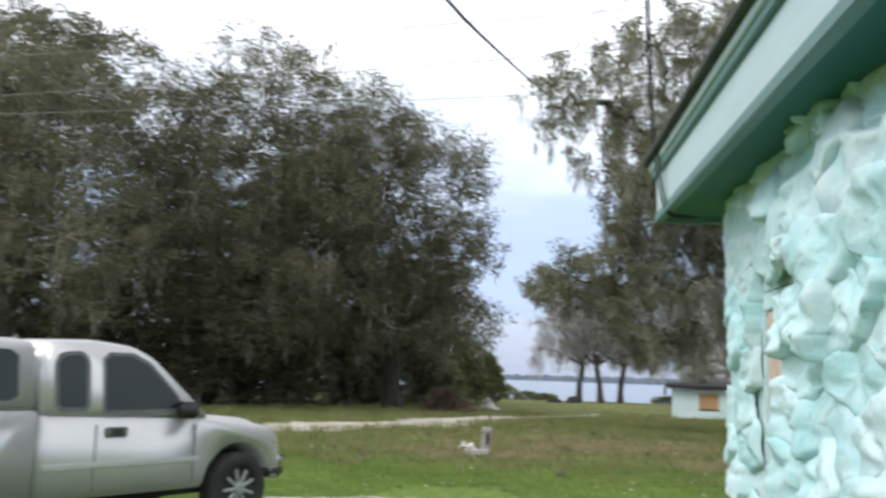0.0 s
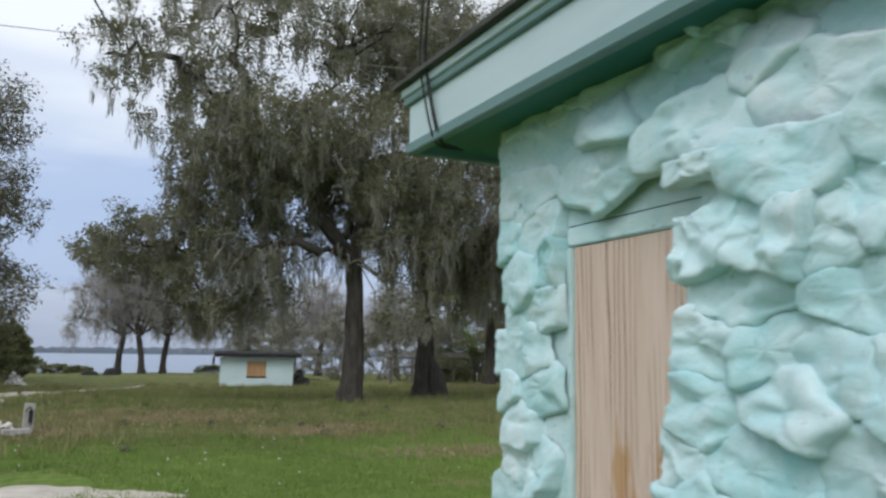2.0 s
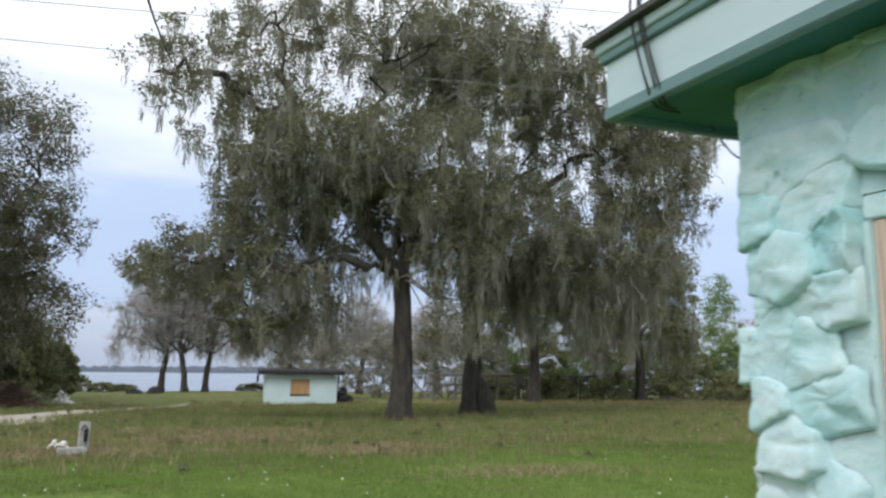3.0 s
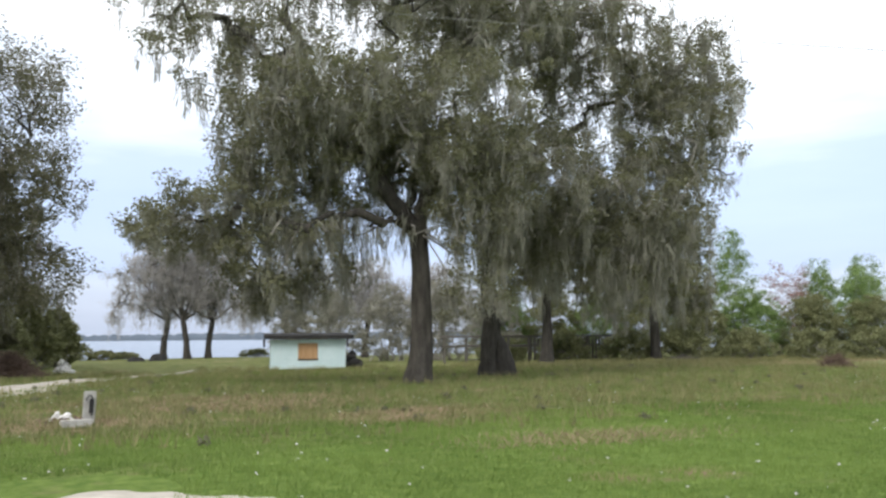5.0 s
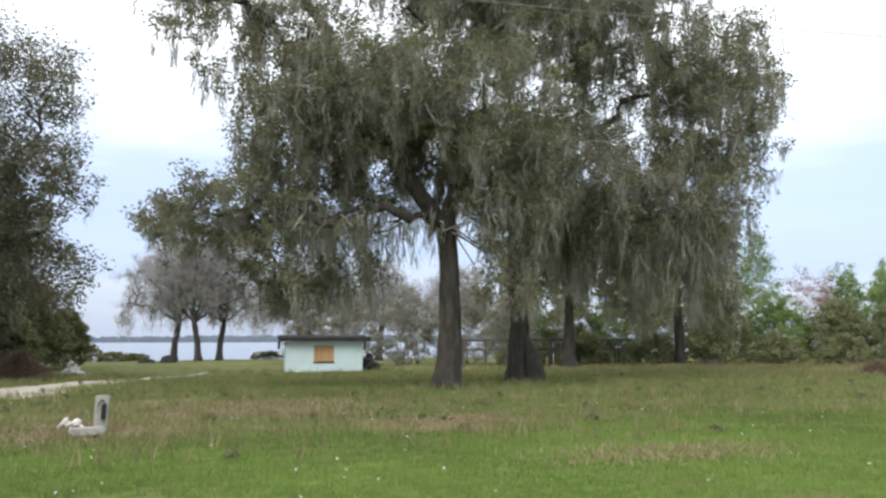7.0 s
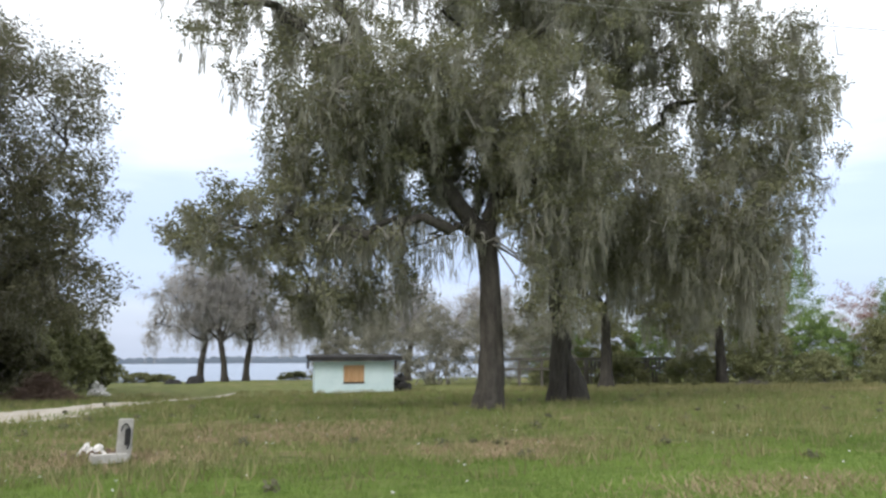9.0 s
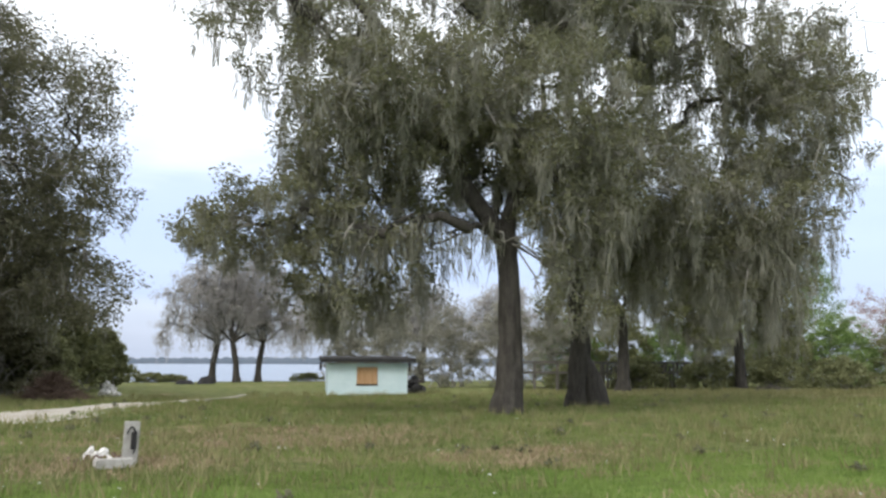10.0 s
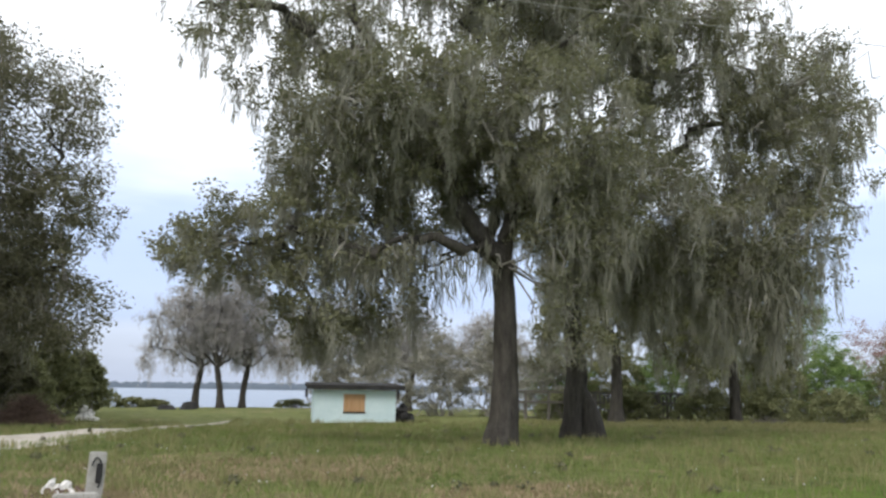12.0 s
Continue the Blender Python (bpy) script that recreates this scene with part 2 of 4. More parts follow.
gco, gsep, grange = gn.new("ShaderNodeTexCoord"), gn.new("ShaderNodeSeparateXYZ"), gn.new("ShaderNodeMapRange")
gl.new(gco.outputs["Object"], gsep.inputs[0])
grange.inputs["From Min"].default_value, grange.inputs["From Max"].default_value = 10.0, 21.0
grange.inputs["To Min"].default_value, grange.inputs["To Max"].default_value = -0.22, 0.26
gl.new(gsep.outputs["Y"], grange.inputs["Value"])
fresh = gmix((0.12, 0.205, 0.04), (0.25, 0.34, 0.085), gpatch(5.0, 0.35, 0.65))
rough_grass = gmix((0.098, 0.120, 0.040), (0.215, 0.228, 0.086), gpatch(2.5, 0.35, 0.65))
lawn = gmix(fresh, rough_grass, gpatch(0.35, 0.40, 0.62, plus=grange.outputs["Result"]))
straw = gpatch(0.30, 0.57, 0.66)
lawn = gmix(lawn, (0.30, 0.235, 0.135), straw)
lawn = gmix(lawn, (0.065, 0.07, 0.030), gpatch(0.9, 0.60, 0.74))
gp = gn["Principled BSDF"]
gp.inputs["Roughness"].default_value, gp.inputs["Specular IOR Level"].default_value = 0.95, 0.1
gl.new(lawn, gp.inputs["Base Color"])
gbt, gb = gnode("TexNoise", Scale=14.0, Detail=10.0, Roughness=0.75), gnode("Bump", Strength=1.0, Distance=0.08)
gl.new(gco.outputs["Object"], gbt.inputs["Vector"])
gl.new(gbt.outputs["Fac"], gb.inputs["Height"])
gl.new(gb.outputs[0], gp.inputs["Normal"])


# ---- mesh helpers ----
def linked(name, me, parent=None, label=""):
    ob = new(name, me)
    if parent is not None:
        ob.parent = parent
    return tagged(ob, label)


def arrays(name, verts, faces, material, parent=None, label="", smooth=False):
    """One object out of numpy arrays: verts n x 3, faces m x k of one size."""
    verts, faces = np.asarray(verts, np.float32), np.asarray(faces, np.int32)
    me = bpy.data.meshes.new(name)
    k = faces.shape[1]
    me.vertices.add(len(verts))
    me.vertices.foreach_set("co", verts.ravel())
    me.loops.add(faces.size)
    me.loops.foreach_set("vertex_index", faces.ravel())
    me.polygons.add(len(faces))
    me.polygons.foreach_set("loop_start", np.arange(0, faces.size, k, dtype=np.int32))
    if smooth:
        me.polygons.foreach_set("use_smooth", np.ones(len(faces), bool))
    me.update(calc_edges=True)
    me.validate()
    me.materials.append(material)
    return linked(name, me, parent, label)


def part(name, bm, material, parent=None, label="", smooth=False):
    """Links a bmesh as one mesh object."""
    bmesh.ops.recalc_face_normals(bm, faces=bm.faces)
    me = bpy.data.meshes.new(name)
    bm.to_mesh(me)
    bm.free()
    if smooth:
        for f in me.polygons:
            f.use_smooth = True
    me.materials.append(material)
    return linked(name, me, parent, label)


def slab(x0, x1, y0, y1, z0, z1, bevel=0.0, cuts=0):
    """A bmesh box between two corners, with worn edges."""
    bm = bmesh.new()
    bmesh.ops.create_cube(bm, size=1, matrix=Matrix.Translation(((x0 + x1) / 2, (y0 + y1) / 2, (z0 + z1) / 2)) @ Matrix.Diagonal((x1 - x0, y1 - y0, z1 - z0, 1)))
    if bevel:
        bmesh.ops.bevel(bm, geom=bm.edges[:], offset=bevel, segments=2, affect="EDGES")
    return bm


def tubes(paths, sides=6):
    """Vertices and quads of tapered tubes along paths; a path is a list of (point, radius)."""
    vs, fs, n = [], [], 0
    for path in paths:
        pts = np.array([p for p, _ in path], float)
        rad = np.array([r for _, r in path], float)
        tang = np.gradient(pts, axis=0)
        tang /= np.linalg.norm(tang, axis=1, keepdims=True) + 1e-9
        ref = np.where(np.abs(tang[:, 2:3]) > 0.9, np.array([[1.0, 0, 0]]), np.array([[0, 0, 1.0]]))
        u = np.cross(tang, ref)
        u /= np.linalg.norm(u, axis=1, keepdims=True) + 1e-9
        v = np.cross(tang, u)
        ang = np.linspace(0, 2 * np.pi, sides, endpoint=False)
        ring = pts[:, None] + rad[:, None, None] * (np.cos(ang)[None, :, None] * u[:, None] + np.sin(ang)[None, :, None] * v[:, None])
        vs.append(ring.reshape(-1, 3))
        i = np.arange(len(pts) - 1)[:, None] * sides + n
        j = np.arange(sides)[None]
        k = (j + 1) % sides
        fs.append(np.stack([i + j, i + k, i + sides + k, i + sides + j], -1).reshape(-1, 4))
        n += len(pts) * sides
    return np.concatenate(vs), np.concatenate(fs)


def bent(rng, a, b, r0, r1, steps=7, wander=0.12, sag=0.0):
    """A crooked tapered path from a to b."""
    a, b = np.array(a, float), np.array(b, float)
    t = np.linspace(0, 1, steps)
    pts = a + (b - a) * t[:, None]
    off = rng.normal(0, 1, (steps, 3)) * np.linalg.norm(b - a) * wander * (np.sin(np.pi * t))[:, None]
    pts = pts + off
    pts[:, 2] += sag * np.sin(np.pi * t)
    return [(p, r0 + (r1 - r0) * s) for p, s in zip(pts, t)]


def leaf_cards(rng, centres, radii, count, size):
    """Diamond leaves scattered in flattened clusters."""
    n = len(centres) * count
    c = np.repeat(centres, count, 0)
    r = np.repeat(radii, count)
    d = rng.normal(0, 1, (n, 3))
    d /= np.linalg.norm(d, axis=1, keepdims=True)
    p = c + d * (r * rng.random(n) ** 0.45)[:, None] * np.array([1, 1, 0.62])
    a = rng.normal(0, 1, (n, 3))
    a[:, 2] *= 0.6
    a /= np.linalg.norm(a, axis=1, keepdims=True)
    b = np.cross(a, rng.normal(0, 1, (n, 3)))
    b /= np.linalg.norm(b, axis=1, keepdims=True) + 1e-9
    s = size * rng.uniform(0.6, 1.35, n)[:, None]
    v = np.stack([p - a * s, p + b * s * 0.5, p + a * s, p - b * s * 0.5], 1).reshape(-1, 3)
    return v, np.arange(n * 4).reshape(-1, 4)


def moss_cards(rng, tops, lengths, strands, spread, width):
    """Hanging beards: each a ragged column of short thin ribbons that tapers downwards."""
    n = len(tops) * strands
    down = rng.random(n) ** 1.3
    whole = np.repeat(lengths, strands)
    top = np.repeat(tops, strands, 0) + rng.normal(0, 1, (n, 3)) * (spread * (1.05 - 0.85 * down))[:, None] * np.array([1, 1, 0.4])
    top[:, 2] -= whole * down * 0.75
    ln = np.maximum(whole * 0.3, 0.22) * rng.uniform(0.5, 1.3, n)
    ang = rng.uniform(0, np.pi, n)
    side = np.stack([np.cos(ang), np.sin(ang), rng.normal(0, 0.3, n)], 1)
    drift = rng.normal(0, 0.22, (n, 3))
    w = width * rng.uniform(0.5, 1.5, n)
    rows = []
    for f, k in ((0, 0.4), (0.45, 1.0), (1.0, 0.1)):
        mid = top + drift * f * ln[:, None] + rng.normal(0, 0.02, (n, 3)) * (f > 0)
        mid[:, 2] = top[:, 2] - ln * f
        rows += [mid - side * (w * k)[:, None], mid + side * (w * k)[:, None]]
    v = np.stack(rows, 1).reshape(-1, 3)
    base = np.arange(n)[:, None, None] * 6
    quad = np.array([[0, 1, 3, 2], [2, 3, 5, 4]])[None]
    return v, (base + quad).reshape(-1, 4)


def in_blobs(rng, blobs, count, shell=0.55):
    """Points inside ellipsoids, denser towards their skins."""
    vol = np.array([b[3] * b[4] * b[5] for b in blobs])
    pick = rng.choice(len(blobs), count, p=vol / vol.sum())
    d = rng.normal(0, 1, (count, 3))
    d /= np.linalg.norm(d, axis=1, keepdims=True)
    bl = np.array(blobs, float)[pick]
    r = shell + (1 - shell) * rng.random(count)
    r = np.clip(r * (1 + 0.20 * rng.normal(0, 1, count)), 0, 1.2)
    return bl[:, :3] + d * bl[:, 3:] * r[:, None]


# ---- ground, lake and far shore ----
def rise(x, y):
    """The lie of the land: gently uneven lawn that falls to the lake."""
    z = 0.05 * np.sin(x * 0.31 + 1.0) * np.sin(y * 0.23) + 0.02 * np.sin(x * 0.9 + y * 0.7)
    z = z - 0.20 * np.clip((y - 30) / 14, 0, 1)
    near = np.clip((np.abs(y - 4) - 6) / 6, 0, 1)
    return z * near - 2.4 * np.clip((y - 80) / 26, 0, 1) ** 1.3


gx = np.concatenate([np.linspace(-900, -62, 16), np.linspace(-60, 80, 281), np.linspace(84, 900, 16)])
gy = np.concatenate([np.linspace(-300, -12, 10), np.linspace(-10, 110, 241), np.linspace(116, 1300, 12)])
mx, my = np.meshgrid(gx, gy)
idx = np.arange(mx.size).reshape(mx.shape)
quads = np.stack([idx[:-1, :-1], idx[:-1, 1:], idx[1:, 1:], idx[1:, :-1]], -1).reshape(-1, 4)
ground = tagged(arrays("ground", np.stack([mx, my, rise(mx, my)], -1).reshape(-1, 3), quads, LAWN, smooth=True), "uneven green and straw lawn running to the lake", "ground", kind="structure")

lake = tagged(arrays("water", [(-1500, 78, -0.5), (1500, 78, -0.5), (1500, 1500, -0.5), (-1500, 1500, -0.5)], [(0, 1, 2, 3)], WATER), "pale grey lake under an overcast sky", "lake", kind="structure")
rng = np.random.default_rng(3)
fx = np.linspace(-1400, 1400, 700)
ftop = 6.5 + 2.5 * np.sin(fx * 0.004) + rng.uniform(-1.2, 1.8, 700)
fv = np.concatenate([np.stack([fx, np.full(700, 1250.0), np.full(700, -1.0)], 1), np.stack([fx, np.full(700, 1250.0), ftop], 1), np.stack([fx, np.full(700, 1290.0), ftop * 0.9], 1)])
fi = np.arange(699)
ff = np.concatenate([np.stack([fi, fi + 1, fi + 701, fi + 700], 1), np.stack([fi + 700, fi + 701, fi + 1401, fi + 1400], 1)])
tagged(arrays("backdrop", fv, ff, SHORE), "low wooded shore across the lake in painted blue haze", "far shore", kind="structure")


def sheet(name, outline, lift, material, label, category):
    """A flat patch with a ragged edge that follows the ground; outline gives (x, y, half width) along a line."""
    r = np.random.default_rng(len(outline) * 7)
    pts = np.array(outline, float)
    t = np.linspace(0, len(pts) - 1, 90)
    cx, cy, w = (np.interp(t, range(len(pts)), pts[:, k]) for k in range(3))
    dx, dy = np.gradient(cx), np.gradient(cy)
    n = np.hypot(dx, dy)
    rows = []
    for s in np.linspace(-1, 1, 9):
        ww = w * s * (1 + 0.30 * abs(s) * (np.sin(t * 5 + s * 3) * 0.6 + np.sin(t * 13 + s) * 0.5))
        x, y = cx - dy / n * ww, cy + dx / n * ww
        rows.append(np.stack([x, y, rise(x, y) + lift * (1.05 - s * s) + 0.004], 1))
    v = np.stack(rows, 1).reshape(-1, 3)
    i = (np.arange(89)[:, None] * 9 + np.arange(8)[None]).ravel()
    return tagged(arrays(name, v, np.stack([i, i + 1, i + 10, i + 9], 1), material, smooth=True), label, category, kind="structure")


sheet("road", [(-30, 17.5, 1.1), (-14, 21.5, 1.1), (-7, 24.5, 1.5), (-3.5, 29.3, 1.7), (-1.0, 37.4, 1.5), (1.2, 42.5, 0.8), (3.6, 47.0, 0.45), (5.0, 50, 0.1)], 0.022, SAND, "pale sandy track across the lawn", "dirt track")
sheet("pavement", [(-3.2, 11.1, 0.1), (-1.9, 11.2, 0.42), (-0.6, 11.3, 0.48), (0.5, 10.8, 0.3), (1.1, 10.4, 0.05)], 0.022, SAND, "bare sandy patch worn into the lawn", "sand patch")
sheet("ground_patch", [(-9.0, 8.6, 0.2), (-6, 8.8, 1.0), (-4, 9.2, 1.0), (-2.4, 9.6, 0.2)], 0.018, SAND, "bare sandy parking spot in the lawn", "sand patch")

# ---- stone house ----
WALL_X, END_Y, EAVE = 0.67, 2.685, 2.21
OPEN_Y0, OPEN_Y1, OPEN_Z0, OPEN_Z1 = 1.84, 2.37, 0.62, 1.905
house = tagged(new("stone_house"), "small turquoise-painted fieldstone house with a boarded window", "house")

bm = bmesh.new()
for y0, y1, z0, z1 in ((-5.0, OPEN_Y0 - 0.06, 0, 1.95), (-5.0, OPEN_Y0, 1.95, 2.32), (OPEN_Y1, END_Y - 0.03, 0, 2.32), (OPEN_Y0, OPEN_Y1, 0, OPEN_Z0), (OPEN_Y0, OPEN_Y1, OPEN_Z1, 2.32)):
    out = 0.075 if y1 < 2 and z1 < 2 else -0.02
    bmesh.ops.create_cube(bm, size=1, matrix=Matrix.Translation((WALL_X + 0.127 - out / 2, (y0 + y1) / 2, (z0 + z1) / 2)) @ Matrix.Diagonal((0.266 + out, y1 - y0, z1 - z0, 1)))
front_wall = part("wall", bm, MORTAR, house, "thickly painted rough mortar")
bm = bmesh.new()
for x0, x1, y0, y1 in ((WALL_X + 0.26, 6.5, END_Y - 0.28, END_Y - 0.03), (6.5, 6.75, -5, END_Y - 0.03), (WALL_X + 0.26, 6.5, -5, -4.75)):
    bmesh.ops.create_cube(bm, size=1, matrix=Matrix.Translation(((x0 + x1) / 2, (y0 + y1) / 2, 1.16)) @ Matrix.Diagonal((x1 - x0, y1 - y0, 2.32, 1)))
part("rear_wall", bm, MORTAR, house)

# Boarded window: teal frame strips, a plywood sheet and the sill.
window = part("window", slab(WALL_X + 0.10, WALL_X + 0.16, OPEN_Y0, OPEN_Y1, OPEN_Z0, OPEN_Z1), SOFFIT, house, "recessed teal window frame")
part("plywood_sheet", slab(WALL_X + 0.018, WALL_X + 0.058, OPEN_Y0 - 0.05, OPEN_Y1 - 0.022, OPEN_Z0 + 0.02, OPEN_Z1 - 0.055, 0.002), PLY, window, "weathered tan plywood nailed over the window")
part("head_board", slab(WALL_X + 0.012, WALL_X + 0.06, OPEN_Y0, OPEN_Y1, OPEN_Z1 - 0.053, OPEN_Z1 - 0.003, 0.004), MORTAR, window)
part("jamb", slab(WALL_X + 0.008, WALL_X + 0.10, OPEN_Y1 - 0.02, OPEN_Y1 - 0.001, OPEN_Z0, OPEN_Z1 - 0.055, 0.003), MORTAR, window)
part("sill", slab(WALL_X - 0.03, WALL_X + 0.10, OPEN_Y0, OPEN_Y1, OPEN_Z0 - 0.03, OPEN_Z0 + 0.018, 0.006), FASCIA, window)

# Eaves: soffit, fascia with a lip and a crown strip, roof on top.
FX, FY = 0.50, 2.99
part("soffit", slab(FX + 0.026, 6.9, -5.4, FY - 0.026, EAVE + 0.012, EAVE + 0.03), SOFFIT, house, "teal boarded soffit with eave shade in its colour")
for name, z0, z1, out, m in (("fascia_lip", EAVE - 0.005, EAVE + 0.028, 0.006, LIP), ("fascia", EAVE + 0.028, EAVE + 0.152, 0.0, FASCIA), ("crown_strip", EAVE + 0.152, EAVE + 0.178, 0.014, LIP), ("upper_fascia", EAVE + 0.178, EAVE + 0.205, 0.022, FASCIA)):
    part(name, slab(FX - out, FX + 0.025, -5.4, FY + out, z0, z1, 0.003), m, house)
    part("end_" + name, slab(FX + 0.0255, 6.9, FY - 0.025, FY + out, z0, z1, 0.003), m, house)
bm = bmesh.new()
corners = [(FX - 0.045, -5.4), (FX - 0.045, FY + 0.045), (6.95, FY + 0.045), (6.95, -5.4)]
ridge = [(3.7, -2.0), (3.7, 0.2)]
low = [bm.verts.new((x, y, EAVE + 0.207)) for x, y in corners]
mid = [bm.verts.new((x, y, EAVE + 0.222)) for x, y in corners]
top = [bm.verts.new((x, y, EAVE + 1.0)) for x, y in ridge]
bm.faces.new(low[::-1])
for i in range(4):
    bm.faces.new((low[i], low[(i + 1) % 4], mid[(i + 1) % 4], mid[i]))
bm.faces.new((mid[0], mid[1], top[1], top[0]))
bm.faces.new((mid[1], mid[2], top[1]))
bm.faces.new((mid[2], mid[3], top[0], top[1]))
bm.faces.new((mid[3], mid[0], top[0]))
part("roof", bm, SHINGLE, house, "dark weathered low hip roof")


def cable(name, points, radius, label, material=CABLE, steps=24):
    """A cable as a smooth tube through a few points."""
    pts = np.array(points, float)
    t = np.linspace(0, len(pts) - 1, steps)
    path = np.stack([np.interp(t, range(len(pts)), pts[:, k]) for k in range(3)], 1)
    for _ in range(2):
        path[1:-1] = (path[:-2] + 2 * path[1:-1] + path[2:]) / 4
    v, f = tubes([[(p, radius) for p in path]], 6)
    return tagged(arrays(name, v, f, material, smooth=True), label, "cable", "service cables")


for k, (dy, dx) in enumerate(((0.0, 0.0), (0.018, 0.004), (0.04, -0.002))):
    cable("service_cable", [(FX + 0.05 + 0.03 * k, FY - 0.2 + dy, EAVE - 0.012), (FX + 0.01, FY - 0.23 + dy, EAVE - 0.022), (FX - 0.014 + dx, FY - 0.235 + dy, EAVE + 0.03), (FX - 0.03 + dx, FY - 0.20 + dy, EAVE + 0.19), (FX - 0.05 + dx, FY - 0.22 + dy, EAVE + 0.30), (FX - 0.20 + dx, FY - 0.9 + dy, EAVE + 1.6), (FX - 0.7 + dx, FY - 4 + dy, EAVE + 3.6)], 0.0032, "black service cable clipped over the turquoise fascia corner")
for k in range(2):
    cable("drop_wire", [(0.80 + 0.09 * k, FY - 0.05, EAVE + 0.010), (1.02 + 0.12 * k, 3.10, EAVE - 0.015 + 0.03 * k), (1.30 + 0.12 * k, 3.18, EAVE - 0.05 + 0.03 * k), (1.8, 3.1, 2.05), (2.6, 2.72, 1.95)], 0.003, "thin dark wire sagging from the house soffit")

# Overhead lines and the heavy cable across the lawn.
for z0, z1, yy in ((8.95, 11.0, 24.0), (9.55, 12.9, 24.0), (10.9, 14.2, 24.2)):
    xs = np.linspace(-40, 40, 30)
    cable("power_line", [(x, yy, z0 + (z1 - z0) * (x + 16) / 38 + 0.0006 * x * x) for x in xs], 0.011, "thin pale overhead power line", WIRE, 60)
cable("overhead_cable", [(-2.2, -12, 4.4), (-1.25, 0.0, 3.3), (-0.72, 8.0, 5.3), (0.08, 16.0, 7.5), (1.0, 24.0, 9.7)], 0.02, "thick dark overhead cable running to the power lines")


# ---- trees ----
def oak(base, radius, lean, fork, limbs, blobs, seed, leaves, beards, leaf=LEAF, moss=MOSS, size=0.058, label="", beard=1.2, name="oak_tree", drop=0.0, cluster=(0.3, 0.8), per=100, strands=24, twig_r=0.034, airy=0.3, burl=False, bare=0, wander=0.055, tidy=-99.0):
    """A spreading tree: flared trunk, crooked limbs, twigs that reach its leaf clusters, and hanging moss."""
    r = np.random.default_rng(seed)
    tree = tagged(new(name), label, "tree", "lawn trees")
    tree.location = base
    o = np.array(base, float)
    fork = np.array(fork, float) - o
    foot = [(np.array([0, 0, -0.25]), radius * 1.55), (np.array([0.02, 0, 0.12]), radius * 1.35), (np.array([lean[0] * 0.25, lean[1] * 0.25, 0.55]), radius * 1.08), (np.array([lean[0] * 0.6, lean[1] * 0.6, fork[2] * 0.45]), radius * 0.93), (fork * 0.97 + np.array([0, 0, 0]), radius * 0.85)]
    pts = np.array([p for p, _ in foot])
    t = np.linspace(0, 4, 60)
    path = [(np.array([np.interp(s, range(5), pts[:, k]) for k in range(3)]), np.interp(s, range(5), [q for _, q in foot])) for s in t]
    v, f = tubes([path], 40)
    ang = np.arctan2(v[:, 1], v[:, 0])
    v[:, :2] *= (1 + 0.10 * np.sin(ang * 5 + seed) * np.clip(1.3 - v[:, 2:3].ravel(), 0.25, 1.3))[:, None]
    furrow = np.array([abs(noise.noise(Vector((math.cos(q) * 5, math.sin(q) * 5, zz * 0.9 + seed)))) + 0.6 * noise.noise(Vector((math.cos(q) * 1.3, math.sin(q) * 1.3, zz * 0.7 + seed))) for q, zz in zip(ang, v[:, 2])])
    axis = np.stack([np.interp(v[:, 2], pts[:, 2], pts[:, k]) for k in range(2)], 1)
    v[:, :2] += (v[:, :2] - axis) * (0.30 * furrow - 0.06)[:, None]
    v += r.normal(0, 0.006 * radius / 0.3, v.shape)
    arrays("trunk", v, f, BARK, tree, "furrowed dark bark", True)
    if burl:
        v, f = tubes([[((0.60, -0.25, -0.25), 0.46), ((0.52, -0.25, 0.45), 0.40), ((0.40, -0.22, 1.0), 0.30), ((0.20, -0.2, 1.6), 0.14)]], 14)
        arrays("burl", v + r.normal(0, 0.02, v.shape), f, BARK, tree, "swollen root burl", True)
    nodes = [fork]
    for limb in limbs:
        end = np.array(limb[:3], float) - o
        start = fork if len(limb) < 6 else np.array(limb[3:6], float) - o
        thick = limb[-1] if len(limb) in (4, 7) else 0.80 if limb is limbs[0] else 0.45
        p = bent(r, start - (end - start) * 0.03, end, radius * thick * r.uniform(0.92, 1.06), radius * 0.13, 13, wander, 0.3)
        v, f = tubes([p], 9)
        arrays("limb", v, f, BARK, tree, "", True)
        nodes += [q for q, _ in p[2:]]
    nodes = np.array(nodes)
    c = in_blobs(r, blobs, leaves) - o
    c[:, 2] = np.maximum(c[:, 2], 1.4)
    c = c[r.random(len(c)) > airy * np.clip((c[:, 2] - 8.4) / 2.5, 0, 1)]
    boughs, held = [], []
    for s in in_blobs(r, blobs, 42, 0.35) - o:
        k = nodes[np.argmin(np.linalg.norm(nodes - s, axis=1))]
        p = bent(r, k, s, radius * 0.17, 0.025, 8, 0.09)
        boughs.append(p)
        held += [q for q, _ in p[2:]]
    v, f = tubes(boughs, 6)
    tagged(arrays("bough", v, f, BARK, tree, "", True), kind="stuff")
    held = np.concatenate([nodes, np.array(held)])
    paths = []
    for s in c[:: max(1, len(c) // 420)]:
        k = held[np.argmin(np.linalg.norm(held - s, axis=1))]
        paths.append(bent(r, k, s, twig_r, 0.006, 6, 0.10))
    v, f = tubes(paths, 4)
    tagged(arrays("twig", v, f, TWIG, tree, "pale lichened twigs"), kind="stuff")
